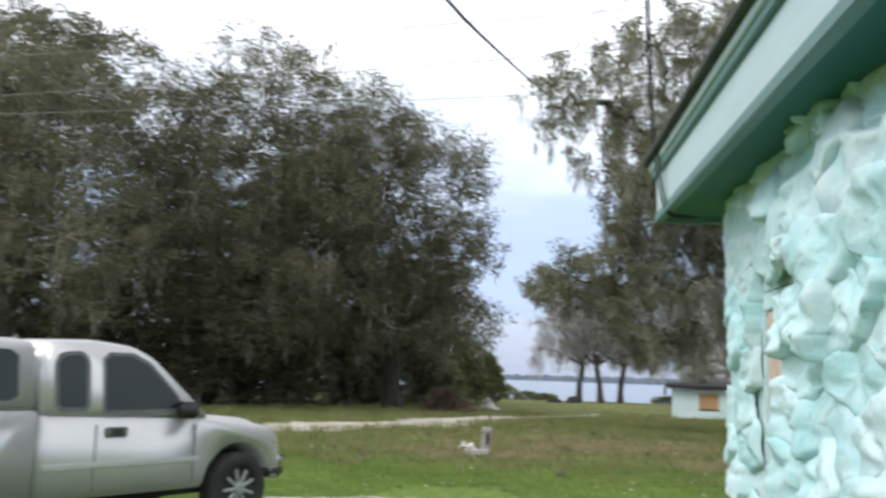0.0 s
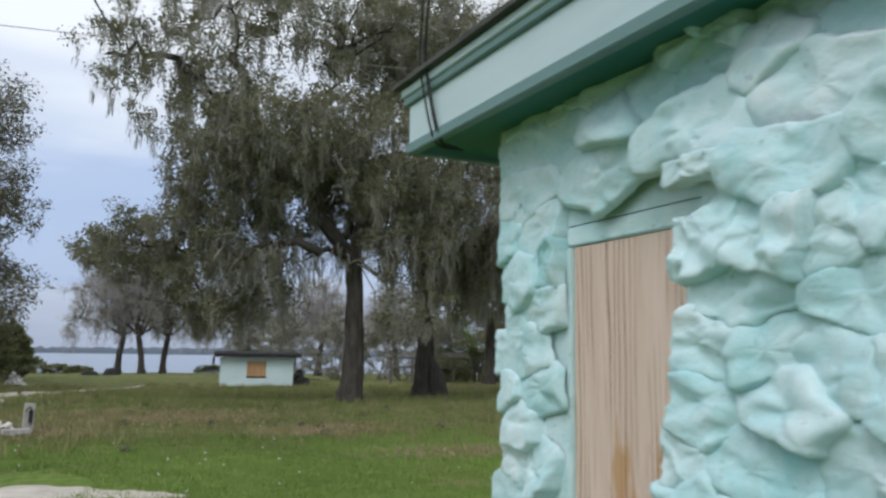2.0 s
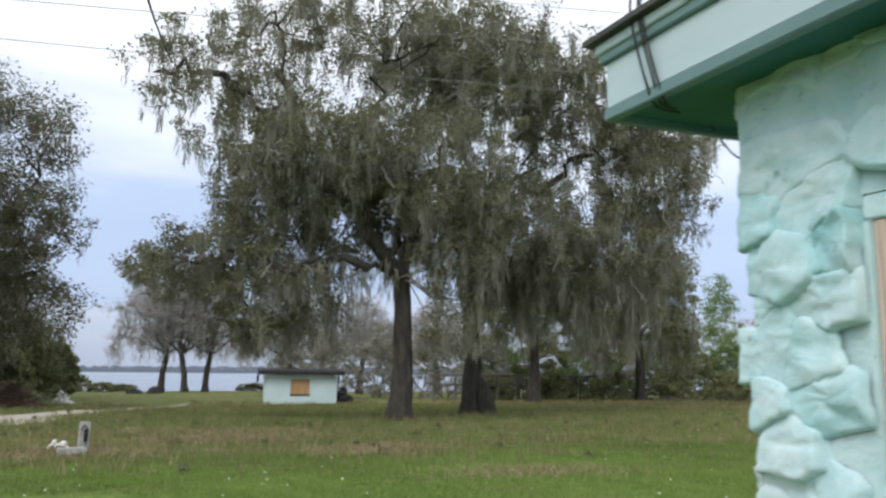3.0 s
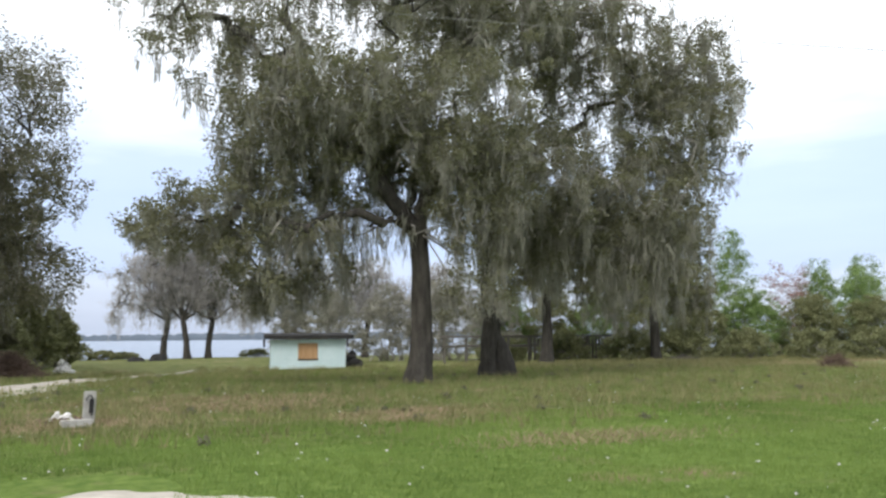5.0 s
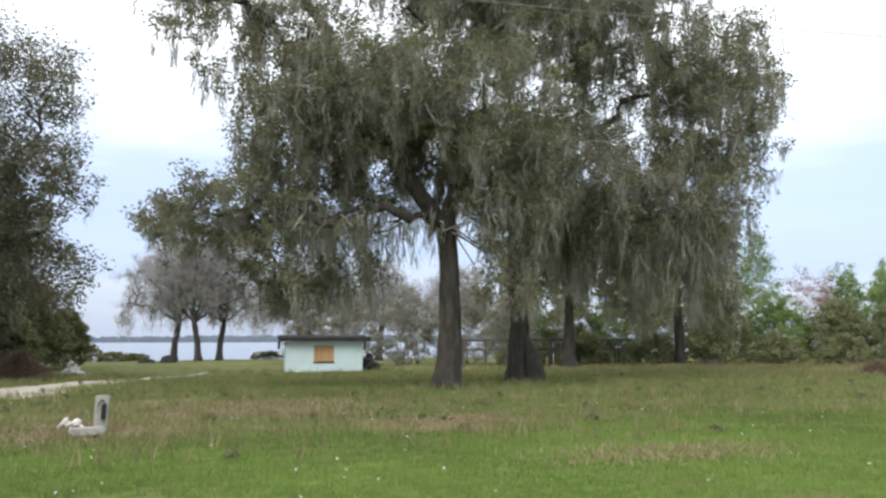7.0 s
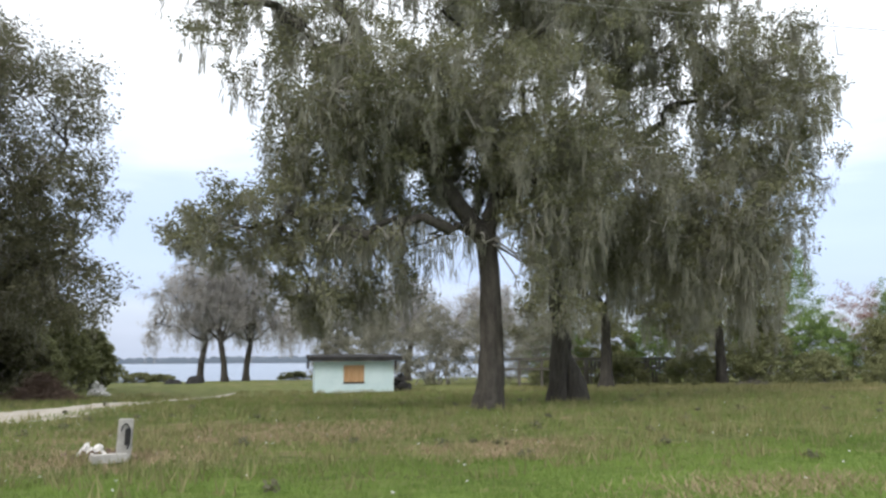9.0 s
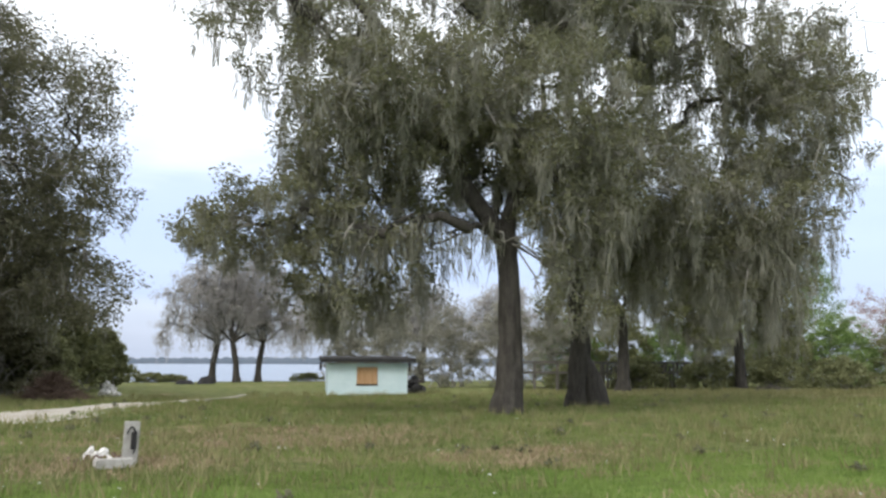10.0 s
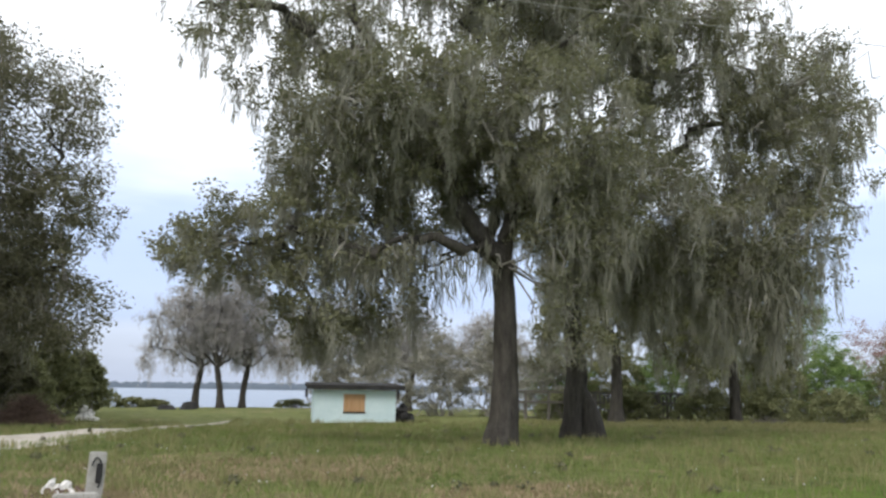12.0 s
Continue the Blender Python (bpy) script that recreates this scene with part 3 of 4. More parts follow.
    if bare:
        outer = c[np.argsort(c[:, 1])[: len(c) // 5]]
        for s in outer[r.choice(len(outer), bare)]:
            gap = np.linalg.norm(held - s, axis=1) + 9.0 * (np.linalg.norm(held - fork, axis=1) < 2.2)
            if gap.min() > 2.4 or s[2] < 4.2:
                continue
            k = held[np.argmin(gap)]
            tip = s + np.array([r.normal(0, 1.0), -0.3, r.normal(-0.2, 0.7)])
            v, f = tubes([bent(r, k, s, 0.036, 0.03, 6, 0.10), bent(r, s, tip, 0.03, 0.009, 8, 0.14, 0.25)], 6)
            arrays("bare_branch", v, f, TWIG, tree, "pale dead branch", True)
    rad = r.uniform(*cluster, len(c))
    v, f = leaf_cards(r, c, rad, per, size)
    tagged(arrays("crown", v, f, leaf, tree, "dull olive-green evergreen leaves"), kind="stuff")
    if beards:
        src = np.concatenate([c[r.choice(len(c), beards)], held[r.choice(len(held), beards // 4)]])
        ln = beard * r.uniform(0.35, 1.35, len(src)) * (1.0 + 0.35 * (src[:, 2] < 6))
        ln *= np.where((src[:, 0] + o[0] < tidy) & (src[:, 2] < 7), 0.35, 1.0)
        ln = np.minimum(ln, np.maximum(src[:, 2] - 1.0 - drop, 0.25))
        v, f = moss_cards(r, src, ln, strands, 0.14, 0.0115)
        tagged(arrays("spanish_moss", v, f, moss, tree, "grey beards of hanging moss"), kind="stuff")
    return tree


oak((8.94, 27.75, 0.03), 0.32, (0.25, -0.1, 0), (9.0, 27.7, 4.7),
    [(5.0, 27.9, 8.8, 0.95), (9.9, 28.3, 10.6, 0.85), (7.4, 27.0, 4.75, 8.8, 27.5, 4.75, 0.62), (4.9, 26.8, 4.5, 7.5, 27.0, 4.85, 0.5), (3.2, 28.0, 10.8, 6.4, 27.6, 8.3), (8.6, 28.9, 12.5, 7.2, 27.7, 7.2), (11.5, 28.9, 10.0, 8.8, 28.2, 5.6), (2.2, 28.4, 4.9, 5.2, 26.9, 4.6), (4.6, 28.6, 13.6, 5.3, 27.9, 8.4, 0.7), (0.9, 28.4, 10.9, 3.6, 28.0, 10.4), (11.2, 26.4, 7.4, 8.9, 27.5, 5.4)],
    [(2.2, 28.6, 11.2, 2.3, 2.6, 1.8), (4.6, 28.8, 13.0, 2.2, 3.0, 1.7), (8.6, 29.0, 13.8, 2.8, 3.6, 1.9), (5.8, 28.4, 8.8, 3.4, 3.8, 2.5), (1.9, 28.6, 5.0, 1.5, 2.0, 0.9), (1.2, 28.6, 4.6, 1.0, 1.4, 0.7), (3.4, 28.4, 5.4, 1.6, 2.0, 1.1), (4.5, 28.4, 3.9, 1.7, 2.6, 1.6), (6.1, 28.8, 4.2, 1.3, 2.2, 1.6), (7.3, 29.2, 6.5, 1.8, 2.2, 1.5), (4.8, 28.6, 6.7, 2.2, 2.6, 1.4), (9.9, 28.0, 8.8, 3.0, 4.0, 3.0), (11.6, 28.5, 13.4, 3.0, 3.6, 2.2), (10.1, 26.3, 3.3, 1.1, 1.0, 1.6), (10.3, 26.3, 5.2, 1.5, 1.2, 1.4), (10.2, 26.2, 7.0, 1.9, 1.5, 1.9)],
    11, 1950, 2900, airy=0.60, bare=60, label="huge live oak hung with grey moss on the lawn", beard=1.0, drop=0.9, tidy=4.0, cluster=(0.28, 0.72), per=100)
oak((13.45, 31.95, 0.02), 0.33, (0.15, -0.2, 0), (13.2, 31.5, 4.3),
    [(17.5, 30.0, 5.6), (19.5, 29.0, 8.0, 13.5, 31.3, 4.8), (16.0, 30.5, 12.0), (12.5, 31.0, 12.5), (11.6, 29.4, 6.8), (19.8, 28.6, 5.4, 17.5, 30.0, 5.6), (19.0, 29.0, 11.4, 16.0, 30.5, 9.0)],
    [(16.8, 30.2, 12.4, 3.6, 3.6, 2.6), (21.2, 29.6, 11.9, 2.3, 2.6, 2.3), (20.0, 29.0, 9.4, 2.5, 3.0, 2.5), (18.7, 28.8, 6.6, 2.5, 2.6, 2.0), (17.8, 28.8, 4.7, 2.3, 2.0, 1.6), (14.6, 29.6, 7.0, 2.6, 3.0, 2.8), (12.8, 30.6, 13.6, 3.2, 3.6, 2.4), (15.2, 29.4, 5.2, 1.6, 2.0, 1.5)],
    23, 1450, 2900, airy=0.36, bare=60, burl=True, label="dark leaning live oak draped in grey moss", beard=1.1, drop=0.4, cluster=(0.28, 0.75))
# Woods beyond the track; their shade is put into the darker leaf colour.
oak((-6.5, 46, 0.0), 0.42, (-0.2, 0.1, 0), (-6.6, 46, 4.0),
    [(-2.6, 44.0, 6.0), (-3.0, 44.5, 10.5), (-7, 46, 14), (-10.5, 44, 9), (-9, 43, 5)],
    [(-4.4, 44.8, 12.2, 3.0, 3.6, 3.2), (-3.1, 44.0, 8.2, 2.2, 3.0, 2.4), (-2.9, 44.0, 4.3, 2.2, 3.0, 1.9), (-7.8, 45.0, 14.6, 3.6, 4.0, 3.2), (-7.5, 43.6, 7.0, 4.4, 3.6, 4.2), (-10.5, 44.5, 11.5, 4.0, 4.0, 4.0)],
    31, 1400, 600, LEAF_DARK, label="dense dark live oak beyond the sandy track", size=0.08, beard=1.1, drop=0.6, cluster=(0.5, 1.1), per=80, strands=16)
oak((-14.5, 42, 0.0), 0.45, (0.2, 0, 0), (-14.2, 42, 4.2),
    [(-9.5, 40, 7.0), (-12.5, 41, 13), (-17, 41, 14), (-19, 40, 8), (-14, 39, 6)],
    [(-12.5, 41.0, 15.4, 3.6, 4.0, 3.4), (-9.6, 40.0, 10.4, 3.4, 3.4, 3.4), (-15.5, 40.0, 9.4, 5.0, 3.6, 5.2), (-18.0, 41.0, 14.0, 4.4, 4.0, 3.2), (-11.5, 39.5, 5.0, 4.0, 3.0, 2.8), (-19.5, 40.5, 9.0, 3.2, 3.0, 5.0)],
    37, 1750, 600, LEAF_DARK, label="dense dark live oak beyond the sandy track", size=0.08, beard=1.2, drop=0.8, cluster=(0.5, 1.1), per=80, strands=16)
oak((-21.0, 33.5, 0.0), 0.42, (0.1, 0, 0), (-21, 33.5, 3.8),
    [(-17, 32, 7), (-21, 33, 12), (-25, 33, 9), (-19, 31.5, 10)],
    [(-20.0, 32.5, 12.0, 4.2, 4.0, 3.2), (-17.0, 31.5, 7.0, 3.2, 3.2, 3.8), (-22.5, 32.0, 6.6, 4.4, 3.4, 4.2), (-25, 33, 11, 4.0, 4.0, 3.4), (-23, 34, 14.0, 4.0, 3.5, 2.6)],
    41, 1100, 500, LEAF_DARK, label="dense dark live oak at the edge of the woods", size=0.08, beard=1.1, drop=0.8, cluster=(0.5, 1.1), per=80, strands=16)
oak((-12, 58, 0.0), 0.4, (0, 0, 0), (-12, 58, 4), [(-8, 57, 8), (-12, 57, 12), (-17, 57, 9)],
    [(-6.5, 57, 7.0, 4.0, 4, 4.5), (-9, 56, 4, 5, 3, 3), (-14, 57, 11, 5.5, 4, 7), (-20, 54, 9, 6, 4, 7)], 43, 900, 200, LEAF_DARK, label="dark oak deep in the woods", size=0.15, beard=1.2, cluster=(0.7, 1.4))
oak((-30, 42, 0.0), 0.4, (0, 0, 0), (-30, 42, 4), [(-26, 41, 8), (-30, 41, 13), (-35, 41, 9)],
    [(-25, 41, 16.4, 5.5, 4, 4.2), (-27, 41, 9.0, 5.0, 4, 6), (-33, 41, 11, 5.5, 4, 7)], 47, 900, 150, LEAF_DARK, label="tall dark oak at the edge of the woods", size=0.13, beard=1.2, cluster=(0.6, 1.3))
# Moss-hung trees behind the oaks.
oak((25.0, 47.5, 0.0), 0.3, (0.1, 0, 0), (25, 47.5, 4), [(22, 47, 6.5), (25, 47, 9), (28, 46, 7)],
    [(22.5, 47, 6.0, 2.6, 2.4, 2.6), (26, 47, 7.6, 3.2, 2.6, 3.0), (28.5, 46, 4.6, 2.2, 2.2, 2.2)], 51, 420, 700, LEAF_OLIVE, label="moss-hung oak behind the lawn trees", size=0.09, beard=1.3, drop=0.3)
oak((32.5, 47.0, 0.0), 0.28, (-0.1, 0, 0), (32.4, 47, 4), [(30, 46.5, 6.5), (32.5, 46, 9), (35.5, 46, 6)],
    [(30.6, 46.5, 6.4, 2.2, 2.4, 2.6), (33.2, 46.5, 7.8, 2.6, 2.4, 2.4), (34.6, 46.5, 4.4, 1.8, 2.2, 2.0)], 53, 360, 650, LEAF_OLIVE, label="moss-hung oak behind the lawn trees", size=0.09, beard=1.3, drop=0.3)

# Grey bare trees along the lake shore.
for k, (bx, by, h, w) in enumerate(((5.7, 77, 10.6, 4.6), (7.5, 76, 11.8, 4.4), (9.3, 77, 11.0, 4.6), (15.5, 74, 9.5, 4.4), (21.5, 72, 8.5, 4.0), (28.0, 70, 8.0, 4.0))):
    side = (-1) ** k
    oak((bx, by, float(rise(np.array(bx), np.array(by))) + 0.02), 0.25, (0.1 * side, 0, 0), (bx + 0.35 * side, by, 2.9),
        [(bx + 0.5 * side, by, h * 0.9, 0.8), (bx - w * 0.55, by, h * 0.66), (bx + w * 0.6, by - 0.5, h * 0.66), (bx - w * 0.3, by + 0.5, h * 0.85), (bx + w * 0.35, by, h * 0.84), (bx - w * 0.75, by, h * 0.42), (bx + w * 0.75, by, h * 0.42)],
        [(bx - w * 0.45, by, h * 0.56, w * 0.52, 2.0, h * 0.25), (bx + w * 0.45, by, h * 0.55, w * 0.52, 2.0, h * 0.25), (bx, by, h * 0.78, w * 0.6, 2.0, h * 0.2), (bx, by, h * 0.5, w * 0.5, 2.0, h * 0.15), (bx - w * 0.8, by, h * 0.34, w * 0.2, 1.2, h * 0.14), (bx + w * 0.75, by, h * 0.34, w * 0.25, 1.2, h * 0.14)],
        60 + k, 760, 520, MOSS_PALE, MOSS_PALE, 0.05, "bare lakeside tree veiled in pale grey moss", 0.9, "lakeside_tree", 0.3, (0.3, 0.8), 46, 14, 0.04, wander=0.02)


def shrub(name, base, w, h, seed, leaf, label, count=240, per=60, size=0.085, stems=7, tall=False):
    """A thicket or sapling: thin stems from the ground under loose leaf clusters."""
    r = np.random.default_rng(seed)
    x, y = base
    ob = tagged(new(name), label, "bush" if not tall else "tree", "wood edge growth")
    ob.location = (x, y, float(rise(np.array(x), np.array(y))))
    t = r.random(count) ** 0.8
    flare = (0.35 + 0.75 * np.sin(np.pi * np.clip(t * 0.95 + 0.05, 0, 1)) * r.uniform(0.5, 1.3, count)) if tall else np.sqrt(np.maximum(1 - t ** 2.4, 0))
    a = r.uniform(0, 2 * np.pi, count)
    q = r.random(count) ** 0.5
    c = np.stack([np.cos(a) * w * flare * q, np.sin(a) * w * 0.7 * flare * q, h * (0.06 + 0.92 * t) + (0.12 * h * np.sin(3 * a + seed) * t)], 1)
    paths = [bent(r, (r.normal(0, w * 0.2), r.normal(0, w * 0.15), -0.1), c[i], 0.03 + 0.004 * h, 0.008, 6, 0.06) for i in np.argsort(-c[:, 2])[:: max(1, count // (stems * 3))]]
    v, f = tubes(paths, 4)
    tagged(arrays("stem", v, f, TWIG, ob, "thin grey stems"), kind="stuff")
    v, f = leaf_cards(r, c, r.uniform(0.2, 0.5, count) * (0.6 + 0.12 * h), per, size)
    tagged(arrays("foliage", v, f, leaf, ob), kind="stuff")
    return ob


for k, (x, y, w, h) in enumerate(((46.2, 55.4, 2.2, 9.0), (43.5, 57.5, 1.9, 6.5), (53, 53, 2.0, 6.8), (56, 52, 2.4, 6.4), (60, 55, 2.6, 7.5), (66, 52, 3, 7))):
    shrub("sapling", (x, y), w, h, 100 + k, LEAF_GREEN, "slender fresh-green sapling at the wood edge", 230, 60, 0.07, tall=True)
for k, (x, y, w, h) in enumerate(((49.5, 54.0, 1.8, 6.9), (51.5, 53.5, 1.5, 6.4))):
    shrub("maple", (x, y), w, h, 120 + k, LEAF_PINK, "budding red maple above the scrub", 170, 26, 0.06, tall=True)
for k, (x, y, w, h) in enumerate(((34, 56, 3.2, 4.2), (38, 55, 3.0, 4.6), (42, 54, 3.2, 3.6), (46, 53, 3.4, 4.6), (50, 51, 3.2, 4.2), (54, 49, 3.4, 4.0), (58, 46, 3.6, 4.4), (62, 44, 4, 4.6), (31, 57, 3, 4.8), (27.5, 58, 3, 4.4), (66, 40, 4, 5))):
    shrub("scrub", (x, y), w, h, 140 + k, LEAF_OLIVE if k % 3 else LEAF_GREEN, "tangled olive-green scrub at the wood edge", 300, 70, 0.07)
for k, (x, y, w, h) in enumerate(((15.5, 60, 2.6, 4.4), (19, 59, 2.6, 4.8), (22.5, 58, 2.8, 5.2), (25.5, 56, 2.4, 4.6), (13.8, 64, 2.0, 3.4))):
    shrub("grey_scrub", (x, y), w, h, 170 + k, MOSS, "grey leafless scrub near the lake", 200, 40, 0.08)
for k, (x, y, w, h) in enumerate(((24, 51.5, 1.8, 1.6), (27.5, 50, 2.0, 1.7), (31, 48, 2.0, 1.8), (34.5, 46.5, 2.0, 1.8), (38, 45, 2.2, 1.9), (42, 43.5, 2.4, 1.8), (46, 42, 2.4, 1.8))):
    shrub("low_bush", (x, y), w, h, 190 + k, LEAF_OLIVE, "low olive bush along the lawn's edge", 140, 50, 0.08)
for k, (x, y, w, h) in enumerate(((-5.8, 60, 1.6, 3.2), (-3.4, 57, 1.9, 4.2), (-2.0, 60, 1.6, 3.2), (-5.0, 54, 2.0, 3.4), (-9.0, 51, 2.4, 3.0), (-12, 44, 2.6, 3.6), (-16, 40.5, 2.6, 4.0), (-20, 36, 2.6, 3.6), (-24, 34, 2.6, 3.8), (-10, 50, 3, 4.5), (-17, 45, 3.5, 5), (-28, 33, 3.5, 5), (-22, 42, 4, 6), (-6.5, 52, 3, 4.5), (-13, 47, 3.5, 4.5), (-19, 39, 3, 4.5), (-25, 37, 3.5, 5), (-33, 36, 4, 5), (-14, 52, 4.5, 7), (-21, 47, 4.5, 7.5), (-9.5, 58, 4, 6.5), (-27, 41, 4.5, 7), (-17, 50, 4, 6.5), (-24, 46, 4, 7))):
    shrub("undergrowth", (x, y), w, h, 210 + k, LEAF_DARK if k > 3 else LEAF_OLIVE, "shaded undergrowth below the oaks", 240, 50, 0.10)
for k, (x, y, w, h) in enumerate(((1.2, 79, 1.5, 0.7), (3.0, 80, 1.2, 0.5), (-1, 78, 1.6, 1.1), (14, 80, 1.8, 0.6), (20, 78, 2, 0.9))):
    shrub("reeds", (x, y), w, h, 240 + k, LEAF_OLIVE, "dull green reeds at the water's edge", 70, 40, 0.08)


# ---- shed by the lake ----
shed = tagged(new("shed"), "small pale blue shed with a boarded window and dark roof", "shed")
shed.matrix_world = pose(8.62, 48.15, -0.16, 0, 0, -10.5)
SW, SD, SH = 3.95, 3.0, 1.52
for name, dims in (("wall", (0, 1.42, 0, 0.12, -0.3, SH)), ("wall", (2.46, SW, 0, 0.12, -0.3, SH)), ("wall", (1.42, 2.46, 0, 0.12, -0.3, 0.46)), ("wall", (1.42, 2.46, 0, 0.12, 1.34, SH)), ("side_wall", (0, 0.12, 0.12, SD, -0.3, SH)), ("side_wall", (SW - 0.12, SW, 0.12, SD, -0.3, SH)), ("back_wall", (0.12, SW - 0.12, SD - 0.12, SD, -0.3, SH))):
    part(name, slab(*dims), SHED_PAINT, shed)
shed_window = part("window", slab(1.40, 2.48, -0.03, -0.002, 0.42, 0.50, 0.006), DARK, shed, "dark sill below the boarded window")
part("plywood_sheet", slab(1.43, 2.45, 0.03, 0.07, 0.50, 1.335), PLY_FAR, shed_window, "orange plywood board")
part("trim_board", slab(-0.02, SW + 0.02, -0.025, -0.001, 1.40, 1.46, 0.004), SHED_PAINT, shed)
bm = bmesh.new()
ro = [(-0.35, -0.4, 1.56), (SW + 0.4, -0.4, 1.56), (SW + 0.4, SD + 0.4, 1.70), (-0.35, SD + 0.4, 1.70)]
lo = [bm.verts.new(p) for p in ro]
hi = [bm.verts.new((x, y, z + 0.20)) for x, y, z in ro]
bm.faces.new(lo[::-1])
bm.faces.new(hi)
for i in range(4):
    bm.faces.new((lo[i], lo[(i + 1) % 4], hi[(i + 1) % 4], hi[i]))
bmesh.ops.bevel(bm, geom=bm.edges[:], offset=0.015, segments=1, affect="EDGES")
part("roof", bm, DARK, shed, "low dark flat roof")
part("bracket", slab(-0.42, -0.30, -0.3, -0.18, 1.15, 1.56, 0.02), DARK, shed)
part("bracket", slab(SW + 0.02, SW + 0.12, -0.25, -0.12, 1.1, 1.56, 0.02), DARK, shed)


def heap(name, at, w, d, h, seed, material, label, category, chunks=16, size=0.2):
    """A pile of bent, crumpled pieces, one mesh."""
    r = np.random.default_rng(seed)
    bm = bmesh.new()
    for _ in range(chunks):
        x, y = r.uniform(-1, 1, 2)
        z = h * max(0.0, 1 - x * x - y * y) * r.random()
        s = size * r.uniform(0.5, 1.3)
        m = Matrix.Translation((x * w, y * d, z + s * 0.25)) @ Euler(r.uniform(-1, 1, 3)).to_matrix().to_4x4() @ Matrix.Diagonal((s, s * r.uniform(0.4, 1), s * r.uniform(0.2, 0.7), 1))
        made = bmesh.ops.create_icosphere(bm, subdivisions=2, radius=0.6, matrix=m)
        for v in made["verts"]:
            v.co += Vector(r.normal(0, s * 0.06, 3))
    ob = tagged(part(name, bm, material), label, category, kind="stuff")
    ob.location = (at[0], at[1], float(rise(np.array(at[0]), np.array(at[1]))) - 0.02)
    return ob


heap("scrap_pile", (12.95, 47.5), 0.35, 0.5, 0.9, 5, DARK, "dark scrap heaped against the shed's end", "scrap", 26, 0.4)

# ---- lawn furniture and litter ----
post = tagged(new("meter_post"), "short weathered white post with a cable loop", "post")
post.matrix_world = pose(-0.58, 19.05, 0.0, 0, 2.5, 8)
part("post_board", slab(-0.10, 0.10, -0.045, 0.045, -0.15, 0.57, 0.012), POSTPAINT, post, "dirty white board")
loop = [((-0.01 + 0.065 * math.cos(a), -0.058, 0.30 + 0.20 * math.sin(a)), 0.010) for a in np.linspace(-0.9, 2.6, 26)]
v, f = tubes([loop], 6)
arrays("hose_loop", v, f, CABLE, post, "dark cable loop hung on the post", True)
part("meter_box", slab(-0.01, 0.06, -0.085, -0.046, 0.2, 0.44, 0.01), DARK, post)
block = tagged(part("concrete_block", slab(-0.24, 0.24, -0.12, 0.12, -0.03, 0.09, 0.015), POSTPAINT), "pale concrete block lying in the grass", "block")
block.matrix_world = pose(-0.77, 18.75, 0.02, 0, 0, 12)
heap("white_bundle", (-1.04, 19.6), 0.17, 0.16, 0.22, 17, WHITE, "crumpled dirty white bundle beside the post", "litter", 34, 0.13)
heap("dead_leaves", (-0.9, 19.5), 0.5, 0.35, 0.12, 18, BRUSH, "brown dead leaves heaped round the post", "leaf litter", 70, 0.10)
heap("white_scrap", (-1.4, 50.5), 0.42, 0.3, 0.58, 12, WHITE, "heap of white scrap on the lawn", "litter", 34, 0.26)
for sx, sy, sh in ((3.4, 72, 0.25), (5.0, 73.5, 0.5)):
    rr = np.random.default_rng(int(sx * 10))
    v, f = tubes([[((0, 0, -0.1), 0.75), ((0.02, 0, 0.15), 0.62), ((0.05, 0.02, sh * 0.7), 0.52), ((0.05, 0.02, sh), 0.42), ((0.05, 0.02, sh + 0.03), 0.02)]], 14)
    stump = tagged(arrays("stump", v + rr.normal(0, 0.04, v.shape), f, DARK, smooth=True), "dark broken stump near the lake", "stump")
    stump.location = (sx, sy, float(rise(np.array(sx), np.array(sy))))
stick = tagged(arrays("white_pole", *tubes([[((-4.9, 52, 0.10), 0.05), ((-4.2, 51.4, 0.45), 0.05), ((-3.6, 51.0, 0.06), 0.05)]], 8), WHITE), "pale pole lying in the grass", "pole")


def brush_pile(name, at, w, h, seed, label, n=900, material=BRUSH):
    """A heap of thin cut branches."""
    r = np.random.default_rng(seed)
    paths = []
    for _ in range(n):
        x, y = r.normal(0, w * 0.42, 2)
        top = h * math.exp(-(x * x + y * y) / (w * w * 0.5))
        p = np.array([x, y * 0.7, top * r.random() + 0.03])
        d = r.normal(0, 1, 3) * np.array([1, 1, 0.35])
        d *= r.uniform(0.2, 0.6) / np.linalg.norm(d)
        q = p + d
        q[2] = max(q[2], 0.02)
        paths.append([(p, 0.014), ((p + q) / 2 + r.normal(0, 0.03, 3), 0.011), (q, 0.004)])
    v, f = tubes(paths, 4)
    ob = tagged(arrays(name, v, f, material), label, "brush pile", kind="stuff")
    ob.location = (at[0], at[1], float(rise(np.array(at[0]), np.array(at[1]))) - 0.02)
    return ob


brush_pile("brush_pile", (-3.45, 45.0), 1.25, 1.15, 21, "brown heap of cut brushwood beside the track", 2200)
brush_pile("branch_heap", (33.4, 45.6), 1.5, 0.35, 22, "low heap of grey fallen branches", 500, OLDWOOD)
brush_pile("branch_heap", (29.5, 30.5), 0.9, 0.6, 23, "low heap of brown fallen branches", 500, BRUSH)

